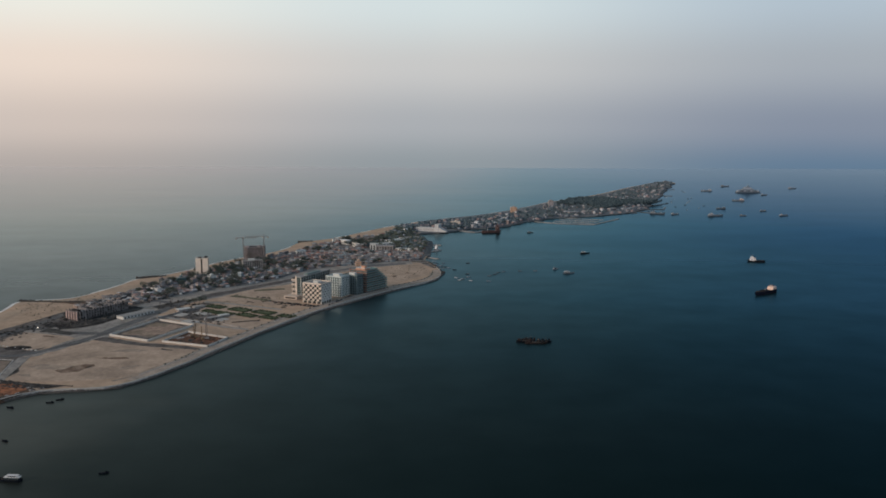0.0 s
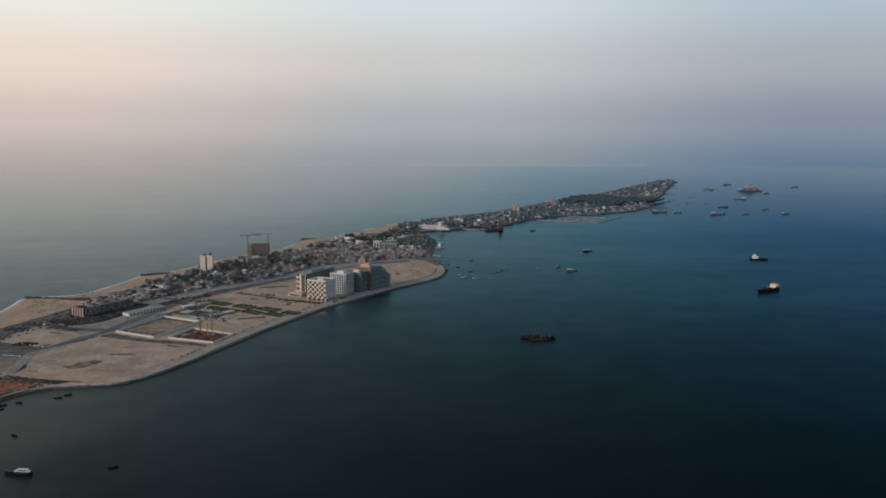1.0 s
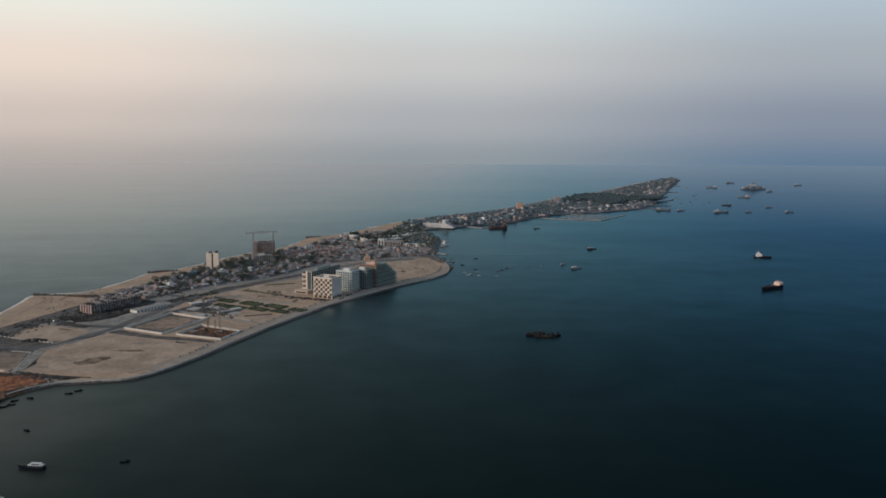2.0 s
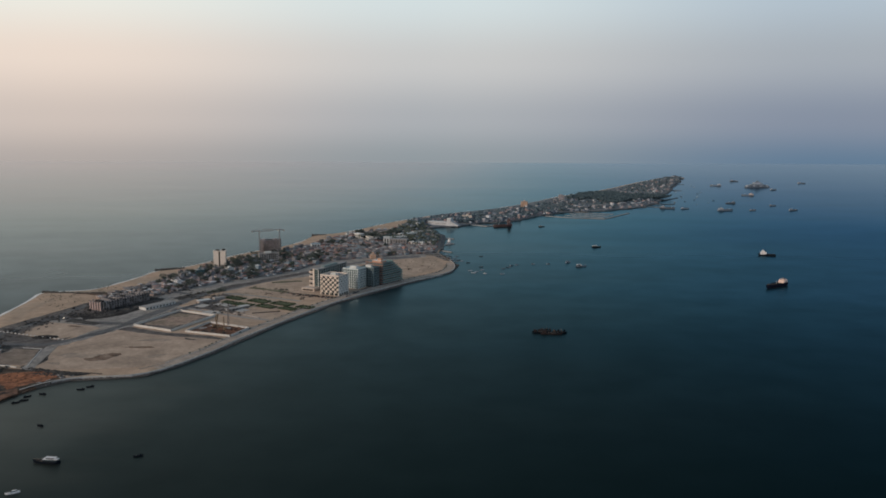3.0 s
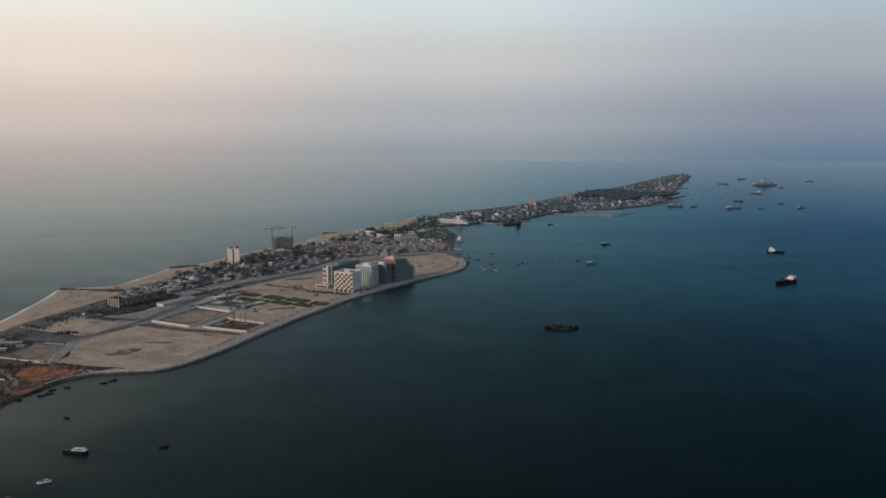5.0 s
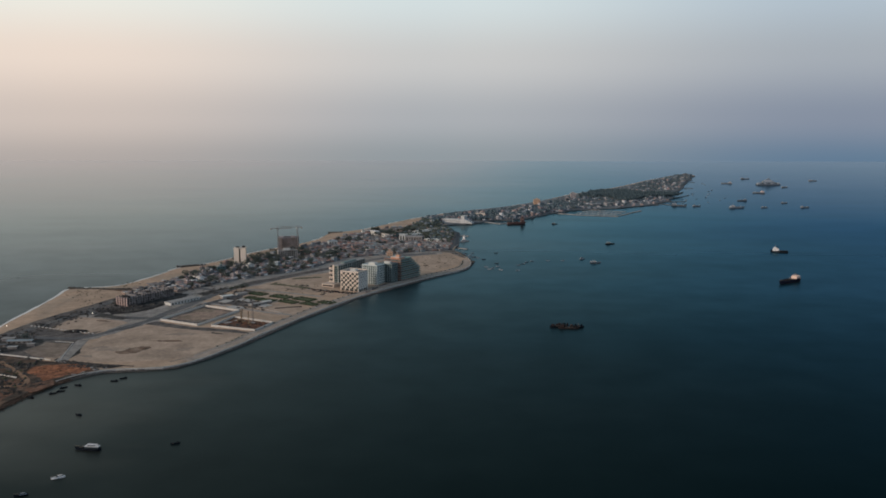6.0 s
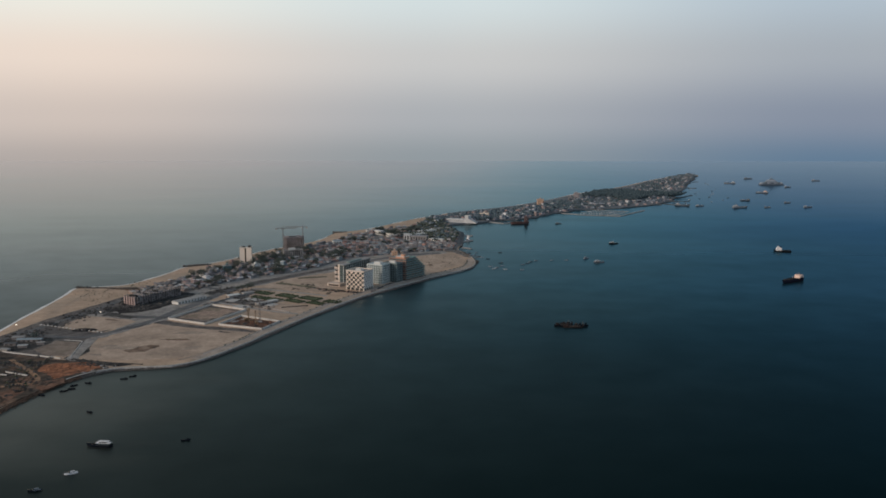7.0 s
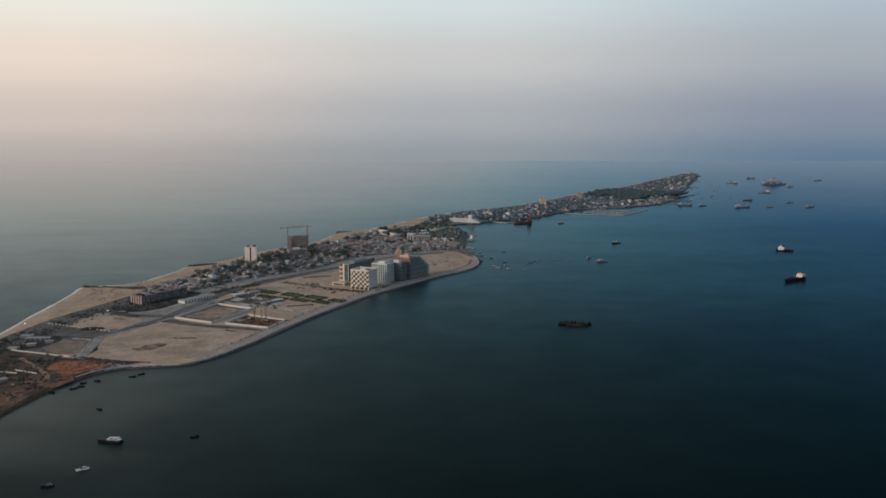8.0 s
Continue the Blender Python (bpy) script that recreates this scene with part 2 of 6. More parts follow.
MIDHOUSE = surface("town_render", (0.2, 0.18, 0.16), 0.9, 0.3, 0.05, 0.3, spread=-1, tones=(
    (0.18, 0.165, 0.16), (0.225, 0.21, 0.205), (0.15, 0.145, 0.145), (0.28, 0.165, 0.14), (0.38, 0.365, 0.355), (0.13, 0.13, 0.135), (0.21, 0.18, 0.17),
    (0.165, 0.16, 0.163), (0.25, 0.18, 0.16), (0.18, 0.215, 0.235)))
FARSTONE = surface("dull_pink_render", (0.27, 0.245, 0.25), 0.85, 0.5, 0.05, 0.2)
ORANGE = surface("ochre_render", (0.45, 0.295, 0.205), 0.8, 0.5, 0.05, 0.2)
BLUEROOF = surface("blue_sheet_roof", (0.215, 0.26, 0.285), 0.6, 0.6, 0.1, 0.2)
SHIPDARK = surface("dark_hull_paint", (0.007, 0.010, 0.015), 0.75, 1.0, 0.2, 0.4, spec=0.03)
RUST = surface("rusty_hull", (0.016, 0.010, 0.010), 0.85, 0.8, 0.2, 0.6, stain=(0.008, 0.007, 0.008))
REDHULL = surface("faded_red_hull", (0.085, 0.05, 0.048), 0.8, 0.8, 0.2, 0.5, stain=(0.07, 0.04, 0.038))
NAVYHULL = surface("navy_hull_paint", (0.012, 0.014, 0.026), 0.75, 1.0, 0.2, 0.4, spec=0.05)
# the blue-grey ship paints take in the haze over distant ships
SHIPGREY = surface("hazy_grey_hull_paint", (0.15, 0.18, 0.215), 0.6, 1.0, 0.2, 0.4)
SHIPDIM = surface("hazy_blue_hull_paint", (0.085, 0.105, 0.13), 0.6, 1.0, 0.2, 0.4)
YACHTPAINT = surface("boat_gelcoat", (0.3, 0.3, 0.3), 0.5, 1.0, 0.2, 0.2, tones=((0.34, 0.35, 0.37), (0.12, 0.14, 0.17), (0.22, 0.24, 0.27), (0.40, 0.41, 0.42), (0.10, 0.12, 0.15)))
SHIPPALE = surface("hazy_weathered_pale_paint", (0.30, 0.325, 0.36), 0.6, 1.0, 0.2, 0.3)
SHIPWHITE = surface("white_superstructure", (0.60, 0.59, 0.59), 0.5, 1.0, 0.2, 0.15)
HALLWHITE = surface("weathered_whitewash", (0.40, 0.405, 0.41), 0.8, 0.6, 0.08, 0.25, stain=(0.32, 0.325, 0.33))
SHIPBUFF = surface("buff_superstructure", (0.62, 0.46, 0.39), 0.6, 1.0, 0.2, 0.2)
DECK = surface("worn_deck", (0.045, 0.041, 0.038), 0.85, 1.0, 0.2, 0.4)
FOAM = surface("surf_foam", (0.68, 0.66, 0.63), 0.9, 0.3, 0.05, 0.2)


def glow(name, colour, power):
    m = bpy.data.materials.new(name)
    m.use_nodes = True
    b = m.node_tree.nodes["Principled BSDF"]
    b.inputs["Emission Color"].default_value, b.inputs["Emission Strength"].default_value = (*colour, 1), power
    return m


LAMPGLOW = glow("lit_lamp", (1.0, 0.85, 0.65), 3.0)


def sea_water():
    """Dark water body under a roughened gloss that grows towards grazing view; its tint is painted by view angle and
    place.
    """
    m = bpy.data.materials.new("sea_water")
    m.use_nodes = True
    nt = m.node_tree
    nt.nodes.remove(nt.nodes["Principled BSDF"])
    place = nt.nodes.new("ShaderNodeNewGeometry")
    stretch = nt.nodes.new("ShaderNodeMapping")
    stretch.inputs["Rotation"].default_value = (0, 0, radians(-25))
    stretch.inputs["Scale"].default_value = (0.35, 1.0, 1.0)
    nt.links.new(place.outputs["Position"], stretch.inputs["Vector"])

    def tex(scale, detail, src):
        n = nt.nodes.new("ShaderNodeTexNoise")
        n.inputs["Scale"].default_value, n.inputs["Detail"].default_value = scale, detail
        nt.links.new(src, n.inputs["Vector"])
        return n.outputs["Fac"]

    def span(value, a, z, lo, hi):
        n = nt.nodes.new("ShaderNodeMapRange")
        for key, v in (("From Min", a), ("From Max", z), ("To Min", lo), ("To Max", hi)):
            n.inputs[key].default_value = v
        nt.links.new(value, n.inputs["Value"])
        return n.outputs[0]

    slick = tex(0.004, 5.0, stretch.outputs[0])
    body = nt.nodes.new("ShaderNodeBsdfDiffuse")
    ramp = nt.nodes.new("ShaderNodeValToRGB")
    ramp.color_ramp.elements[0].color, ramp.color_ramp.elements[1].color = (0.001, 0.004, 0.004, 1), (0.002, 0.007, 0.007, 1)
    nt.links.new(span(tex(0.0025, 4.0, stretch.outputs[0]), 0.3, 0.7, 0, 1), ramp.inputs[0])
    # silty shallows off the headland
    off = nt.nodes.new("ShaderNodeVectorMath")
    off.operation = "DISTANCE"
    off.inputs[1].default_value = (-405, 640, 0)
    nt.links.new(place.outputs["Position"], off.inputs[0])
    reach = nt.nodes.new("ShaderNodeMath")
    nt.links.new(off.outputs["Value"], reach.inputs[0])
    nt.links.new(span(tex(0.012, 4.0, stretch.outputs[0]), 0.3, 0.7, -45, 45), reach.inputs[1])
    silt = nt.nodes.new("ShaderNodeMix")
    silt.data_type = "RGBA"
    nt.links.new(span(reach.outputs[0], 25, 190, 1.0, 0.0), silt.inputs["Factor"])
    nt.links.new(ramp.outputs[0], silt.inputs["A"])
    silt.inputs["B"].default_value = (0.062, 0.060, 0.050, 1)
    nt.links.new(silt.outputs["Result"], body.inputs["Color"])
    gloss = nt.nodes.new("ShaderNodeBsdfGlossy")
    # gloss colour paints in reflected sky: greyer towards the ocean, bluer across the bay
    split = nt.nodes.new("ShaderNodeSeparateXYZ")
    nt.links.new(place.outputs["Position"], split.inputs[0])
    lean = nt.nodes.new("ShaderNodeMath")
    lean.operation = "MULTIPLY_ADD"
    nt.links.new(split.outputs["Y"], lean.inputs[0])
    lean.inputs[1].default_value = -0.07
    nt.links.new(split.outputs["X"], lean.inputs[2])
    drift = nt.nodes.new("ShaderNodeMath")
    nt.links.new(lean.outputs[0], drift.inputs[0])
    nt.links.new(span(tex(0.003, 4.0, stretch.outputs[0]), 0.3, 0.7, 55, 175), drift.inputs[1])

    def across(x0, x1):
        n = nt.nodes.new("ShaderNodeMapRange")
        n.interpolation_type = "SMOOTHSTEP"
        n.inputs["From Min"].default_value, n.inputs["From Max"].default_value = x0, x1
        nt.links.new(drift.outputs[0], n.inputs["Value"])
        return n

    bay_zone, east_zone = across(-465.0, 445.0), across(150.0, 1000.0)
    ruffle = nt.nodes.new("ShaderNodeMath")
    ruffle.operation = "MULTIPLY_ADD"
    nt.links.new(bay_zone.outputs[0], ruffle.inputs[0])
    ruffle.inputs[1].default_value = 0.02
    nt.links.new(span(slick, 0.3, 0.7, 0.155, 0.19), ruffle.inputs[2])
    rim = nt.nodes.new("ShaderNodeFresnel")
    rim.inputs["IOR"].default_value = 1.33
    chop = nt.nodes.new("ShaderNodeMath")
    nt.links.new(ruffle.outputs[0], chop.inputs[0])
    nt.links.new(span(rim.outputs[0], 0.2, 0.55, 0.21, 0.0), chop.inputs[1])
    nt.links.new(chop.outputs[0], gloss.inputs["Roughness"])

    def blend(a, c, fac):
        n = nt.nodes.new("ShaderNodeMix")
        n.data_type = "RGBA"
        for sock, v in ((n.inputs["A"], a), (n.inputs["B"], c), (n.inputs["Factor"], fac)):
            if isinstance(v, bpy.types.NodeSocket):
                nt.links.new(v, sock)
            else:
                sock.default_value = v
        return n.outputs["Result"]

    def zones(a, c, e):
        return blend(blend(a, c, bay_zone.outputs[0]), e, east_zone.outputs[0])

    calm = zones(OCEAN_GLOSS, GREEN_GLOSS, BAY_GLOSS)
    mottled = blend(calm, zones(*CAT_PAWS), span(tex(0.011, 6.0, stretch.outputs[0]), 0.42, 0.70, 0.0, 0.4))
    # steep view gets darker gloss, grazing view paler: reflection and haze set by tint
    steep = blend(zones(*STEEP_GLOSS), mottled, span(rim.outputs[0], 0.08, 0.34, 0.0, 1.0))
    # short streaks put into the gloss colour, evened out at grazing view
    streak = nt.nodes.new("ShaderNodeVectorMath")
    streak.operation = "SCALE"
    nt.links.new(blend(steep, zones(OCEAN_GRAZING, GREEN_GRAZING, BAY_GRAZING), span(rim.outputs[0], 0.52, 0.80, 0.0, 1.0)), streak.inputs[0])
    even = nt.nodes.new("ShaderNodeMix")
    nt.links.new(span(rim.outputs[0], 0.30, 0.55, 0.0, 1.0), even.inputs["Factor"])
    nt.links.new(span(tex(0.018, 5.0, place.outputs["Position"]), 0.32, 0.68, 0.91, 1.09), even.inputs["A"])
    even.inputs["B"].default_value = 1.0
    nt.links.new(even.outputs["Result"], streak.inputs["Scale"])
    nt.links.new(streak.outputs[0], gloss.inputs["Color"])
    wave = nt.nodes.new("ShaderNodeBump")
    wave.inputs["Strength"].default_value, wave.inputs["Distance"].default_value = 0.2, 0.6
    nt.links.new(tex(0.10, 5.0, stretch.outputs[0]), wave.inputs["Height"])
    nt.links.new(wave.outputs[0], gloss.inputs["Normal"])
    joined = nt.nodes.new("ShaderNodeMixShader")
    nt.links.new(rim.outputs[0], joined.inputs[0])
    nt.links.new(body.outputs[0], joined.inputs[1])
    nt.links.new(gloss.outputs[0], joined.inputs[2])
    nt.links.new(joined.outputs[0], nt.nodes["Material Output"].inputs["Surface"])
    return m


# sheen tints standing in for sky reflection and haze, by view angle and zone
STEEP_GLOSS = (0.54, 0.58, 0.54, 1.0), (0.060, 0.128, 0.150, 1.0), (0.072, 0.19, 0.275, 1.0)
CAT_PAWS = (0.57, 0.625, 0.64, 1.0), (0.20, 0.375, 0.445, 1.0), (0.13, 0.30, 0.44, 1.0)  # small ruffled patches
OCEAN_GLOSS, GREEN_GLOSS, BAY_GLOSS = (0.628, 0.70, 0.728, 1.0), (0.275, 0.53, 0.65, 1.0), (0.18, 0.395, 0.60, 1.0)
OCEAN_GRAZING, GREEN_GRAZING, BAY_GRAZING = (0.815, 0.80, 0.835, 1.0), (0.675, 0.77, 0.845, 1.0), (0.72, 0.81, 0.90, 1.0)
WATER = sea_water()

# ---- building blocks ----


class Shape:
    """Collects corners and faces for one mesh."""

    def __init__(self):
        self.v, self.f = [], []

    def add(self, verts, faces):
        n = len(self.v)
        self.v += [tuple(p) for p in verts]
        self.f += [tuple(i + n for i in q) for q in faces]
        return self

    def box(self, x0, x1, y0, y1, z0, z1, m=None, taper=0.0):
        c = [Vector((x, y, z)) for z, k in ((z0, 0), (z1, taper)) for x, y in
             ((x0 + k, y0 + k), (x1 - k, y0 + k), (x1 - k, y1 - k), (x0 + k, y1 - k))]
        if m:
            c = [m @ p for p in c]
        return self.add(c, [(3, 2, 1, 0), (4, 5, 6, 7), (0, 1, 5, 4), (1, 2, 6, 5), (2, 3, 7, 6), (3, 0, 4, 7)])

    def prism(self, ring, z0, z1, inset=0.0):
        n = len(ring)
        cx, cy = sum(p[0] for p in ring) / n, sum(p[1] for p in ring) / n
        top = [(x + (cx - x) * inset, y + (cy - y) * inset, z1) for x, y in ring]
        return self.add([(x, y, z0) for x, y in ring] + top,
                        [tuple(range(n - 1, -1, -1)), tuple(range(n, 2 * n))] + [(i, (i + 1) % n, n + (i + 1) % n, n + i) for i in range(n)])

    def tube(self, a, b, r0, r1, sides=6):
        a, b = Vector(a), Vector(b)
        q = (b - a).to_track_quat("Z", "Y")
        ring = [Vector((math.cos(2 * math.pi * k / sides), math.sin(2 * math.pi * k / sides), 0)) for k in range(sides)]
        return self.add([a + q @ (p * r0) for p in ring] + [b + q @ (p * r1) for p in ring],
                        [tuple(range(sides - 1, -1, -1)), tuple(range(sides, 2 * sides))]
                        + [(i, (i + 1) % sides, sides + (i + 1) % sides, sides + i) for i in range(sides)])

    def gable(self, x0, x1, y0, y1, z0, z1, over=0.4):
        x0, x1, y0, y1 = x0 - over, x1 + over, y0 - over, y1 + over
        ym = (y0 + y1) / 2
        return self.add([(x0, y0, z0), (x1, y0, z0), (x1, y1, z0), (x0, y1, z0), (x0, ym, z1), (x1, ym, z1)],
                        [(3, 2, 1, 0), (0, 1, 5, 4), (2, 3, 4, 5), (1, 2, 5), (3, 0, 4)])

    def clump(self, c, r, rng, flat=0.75):
        """A ragged eight-sided tuft."""
        p = [Vector((dx, dy, dz * flat)) * r * rng.uniform(0.6, 1.25) + Vector((rng.uniform(-.2, .2), rng.uniform(-.2, .2), 0)) * r
             for dx, dy, dz in ((1, 0, 0), (0, 1, 0), (-1, 0, 0), (0, -1, 0), (0, 0, 1), (0, 0, -0.8))]
        c = Vector(c)
        return self.add([c + q for q in p], [(0, 1, 4), (1, 2, 4), (2, 3, 4), (3, 0, 4), (1, 0, 5), (2, 1, 5), (3, 2, 5), (0, 3, 5)])

    def data(self, name, material):
        me = bpy.data.meshes.new(name)
        me.from_pydata(self.v, [], self.f)
        me.materials.append(material)
        me.update()
        return me


def part(name, shape, material, parent=None, label=""):
    me = shape if isinstance(shape, bpy.types.Mesh) else shape.data(name, material)
    ob = new(name, me)
    if parent:
        ob.parent = parent
    if label:
        ob["label"] = label
    return ob


def thing(name, m, label, category, group="", kind=""):
    ob = new(name)
    ob.matrix_basis = m
    return tagged(ob, label, category, group, kind)


def strip(line, width, z0, z1, shape=None):
    """A band of even width along a line of places."""
    shape = shape or Shape()
    pts = [Vector((*p, 0)) for p in line]
    sides = []
    for i, p in enumerate(pts):
        d = (pts[min(i + 1, len(pts) - 1)] - pts[max(i - 1, 0)]).normalized()
        n = Vector((-d.y, d.x, 0)) * width / 2
        sides.append((p + n, p - n))
    v = [Vector((q.x, q.y, z)) for l, r in sides for q, z in ((l, z1), (r, z1), (l, z0), (r, z0))]
    f = []
    for i in range(len(pts) - 1):
        a, b = 4 * i, 4 * i + 4
        f += [(a, a + 1, b + 1, b), (a + 2, a, b, b + 2), (a + 1, a + 3, b + 3, b + 1)]
    return shape.add(v, f)


def curve_through(pts, steps):
    """A smooth line through the places given."""
    out = []
    P = [Vector(p) for p in pts]
    for i in range(len(P) - 1):
        a, b, c, d = P[max(i - 1, 0)], P[i], P[i + 1], P[min(i + 2, len(P) - 1)]
        for k in range(steps):
            t = k / steps
            out.append(0.5 * ((2 * b) + (c - a) * t + (2 * a - 5 * b + 4 * c - d) * t * t + (3 * b - a - 3 * c + d) * t ** 3))
    return out + [P[-1]]


# ---- sea and land ----
LAND = 2.0
BAY_SHORE = [(-400, 380), (-389, 604), (-374, 687), (-342, 733), (-279, 751), (-240, 826), (-227, 868), (-196, 950), (-169, 1018),
             (-143, 1073), (-108, 1138), (-63, 1203), (-24, 1256), (3, 1300), (12, 1345), (9, 1396), (-4, 1446), (-14, 1500),
             (-8, 1560), (-6, 1627), (-4, 1712), (-22, 1772), (-38, 1836), (-18, 1880), (32, 1899), (70, 1952), (150, 2000),
             (212, 2094), (296, 2196), (385, 2240), (468, 2290), (561, 2395), (630, 2535), (690, 2740), (800, 3020), (905, 3340), (1015, 3640)]
SEA_SHORE = [(-570, 420), (-535, 760), (-524, 864), (-528, 930), (-533, 984), (-541, 1089), (-540, 1133), (-489, 1155), (-467, 1209),
             (-457, 1257), (-450, 1304), (-420, 1340), (-398, 1385), (-378, 1440), (-350, 1500), (-322, 1550), (-298, 1590), (-279, 1645),
             (-266, 1740), (-232, 1771), (-191, 1829), (-155, 1910), (-126, 1975), (-90, 2035), (-60, 2080), (-25, 2140), (82, 2255),
             (162, 2350), (256, 2505), (363, 2705), (468, 2860), (566, 3015), (648, 3165), (730, 3325), (815, 3475), (900, 3620), (1010, 3760)]
bay_line = curve_through(BAY_SHORE, 5)
sea_line = curve_through(SEA_SHORE, 5)
# the far harbour shore is ragged
for i in range(92, len(bay_line) - 2):
    d = (bay_line[i + 1] - bay_line[i - 1]).normalized()
    p = bay_line[i]
    rag = (9 * noise.noise(Vector((p.x, p.y, 4)) * 0.021) + 6 * noise.noise(Vector((p.x, p.y, 8)) * 0.06)) * min(1.6, (i - 90) / 25)
    bay_line[i] = p + Vector((d.y, -d.x)) * rag


def build_sea():
    s = Shape()
    n, size = 24, 60000.0
    at = [(-1 + 2 * i / n) for i in range(n + 1)]
    at = [math.copysign(abs(a) ** 3, a) * size for a in at]
    s.add([(x, y + 1500, 0) for y in at for x in at],
          [(j * (n + 1) + i, j * (n + 1) + i + 1, (j + 1) * (n + 1) + i + 1, (j + 1) * (n + 1) + i) for j in range(n) for i in range(n)])
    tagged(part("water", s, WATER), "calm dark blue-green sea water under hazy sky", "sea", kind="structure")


def build_land():
    s = Shape()
    rows = []
    for i, (a, b) in enumerate(zip(sea_line, bay_line)):
        across = (b - a)
        d = across.normalized()
        wob = noise.noise(Vector((a.x, a.y, 0)) * 0.012) * 4 + noise.noise(Vector((a.x, a.y, 3)) * 0.05) * 0.8
        a2 = a - d * wob
        w = (b - a2).length
        row = [a2 - d * 25, a2, a2 + d * min(12, w * .1), a2 + d * min(34, w * .22)]
        hts = [-2.0, 0.0, 0.9, LAND]
        for k in range(1, 9):
            row.append(row[3].lerp(b, k / 9))
            hts.append(LAND)
        row += [b - d * 0.5, b, b]
        hts += [LAND, LAND, -3.0]
        rows.append([(p.x, p.y, h) for p, h in zip(row, hts)])
    m = len(rows[0])
    s.add([p for r in rows for p in r], [(i * m + k, i * m + k + 1, (i + 1) * m + k + 1, (i + 1) * m + k)
                                         for i in range(len(rows) - 1) for k in range(m - 1)])
    tagged(part("ground", s, SAND), "long sandy spit of land with pale beach", "sand", kind="structure")
    surf = Shape()
    pts = [a - (b - a).normalized() * (noise.noise(Vector((a.x, a.y, 0)) * 0.012) * 4 + noise.noise(Vector((a.x, a.y, 3)) * 0.05) * 0.8 + 1.2)
           for a, b in zip(sea_line, bay_line)][2:]
    fine = [pts[i].lerp(pts[i + 1], k / 4) for i in range(len(pts) - 1) for k in range(4)]
    for i in range(len(fine) - 1):
        p, q = fine[i], fine[i + 1]
        if noise.noise(Vector((p.x, p.y, 9)) * 0.015) < -0.6 + (0.6 if p.y > 1450 else 0):
            continue
        d = (q - p).normalized()
        n = Vector((d.y, -d.x)) * -1
        w0, w1 = ((1.8 if z.y < 1130 else 1.5) + 1.1 * noise.noise(Vector((z.x, z.y, 5)) * 0.05) for z in (p, q))
        w0, w1 = max(w0, .5), max(w1, .5)
        surf.add([(*(p - n * w0), 0.12), (*(q - n * w1), 0.12), (*(q + n * w1), 0.16), (*(p + n * w0), 0.16)], [(0, 1, 2, 3)])
    tagged(part("surf", surf, FOAM), "thin white line of breaking surf along beach", "surf", kind="stuff")


def inside(x, y, ring):
    """Whether a place lies within an outline."""
    hit = False
    for i in range(len(ring)):
        (x0, y0), (x1, y1) = ring[i], ring[i - 1]
        if (y0 > y) != (y1 > y) and x < (x1 - x0) * (y - y0) / (y1 - y0) + x0:
            hit = not hit
    return hit


def ragged(ring, amount):
    """The outline with an uneven edge."""
    out = []
    for i, a in enumerate(ring):
        a, b = Vector(a), Vector(ring[(i + 1) % len(ring)])
        n = max(1, int((b - a).length / 5))
        d = (b - a).normalized()
        for k in range(n):
            p = a.lerp(b, k / n)
            off = (noise.noise(Vector((p.x, p.y, 1)) * 0.05) + 0.5 * noise.noise(Vector((p.x, p.y, 2)) * 0.17)) * amount * (0 if k == 0 and amount < 2 else 1)
            out.append((p.x - d.y * off, p.y + d.x * off))
    return out


def sheet(name, ring, material, label, category, top=0.12, rough=1.6):
    ring = ragged(ring, rough) if rough else ring
    s = Shape().prism(ring, LAND - 0.3, LAND + top)
    return tagged(part(name, s, material), label, category, kind="structure")


def along(line, a, b, shift):
    """The stretch of a shore line between two steps, moved inland."""
    out = []
    for i in range(a, b + 1):
        p, q = line[max(i - 1, 0)], line[min(i + 1, len(line) - 1)]
        d = (q - p).normalized()
        out.append(line[i] + Vector((-d.y, d.x)) * shift)
    return out


build_sea()
build_land()

# ---- roads, plots and quay ----
def road(line, width, label, top=0.16, material=None, name="road"):
    pts = curve_through(line, 6)
    tagged(part(name, strip(pts, width, LAND - 0.3, LAND + top), material or ASPHALT), label, "road", kind="structure")
    return pts


tagged(part("pavement", strip(along(bay_line, 21, 74, 7.0), 10.0, LAND - 0.3, LAND + 0.30), PROMENADE),
       "pale paved promenade along the quay", "promenade", kind="structure")
tagged(part("quay_wall", strip(along(bay_line, 11, 77, 0.4), 1.2, -3.0, LAND + 0.55), KERB),
       "low concrete quay wall along the bay", "quay wall", kind="structure")
tagged(part("road", strip(along(bay_line, 20, 72, 16.5), 4.5, LAND - 0.3, LAND + 0.17), FADED), "narrow dusty lane behind the promenade", "road", kind="structure")
tagged(part("kerb", strip(along(bay_line, 22, 73, 13.0), 0.8, LAND - 0.2, LAND + 0.5), KERB), "concrete kerb behind promenade", "kerb", kind="structure")

AVENUE = [(-366, 940), (-360, 972), (-350, 1012), (-340, 1062), (-326, 1110), (-300, 1160), (-265, 1210), (-238, 1250), (-208, 1292), (-180, 1342), (-147, 1382), (-97, 1428), (-45, 1450)]
TOWN_FRONT = [(-385, 1122), (-338, 1184), (-293, 1234), (-251, 1279), (-218, 1348), (-193, 1398), (-135, 1434), (-62, 1476)]
TOWN_BACK = [(-420, 1190), (-407, 1225), (-392, 1276), (-373, 1334), (-354, 1385), (-321, 1453), (-292, 1507), (-262, 1560), (-237, 1640), (-204, 1720), (-152, 1800), (-101, 1862)]
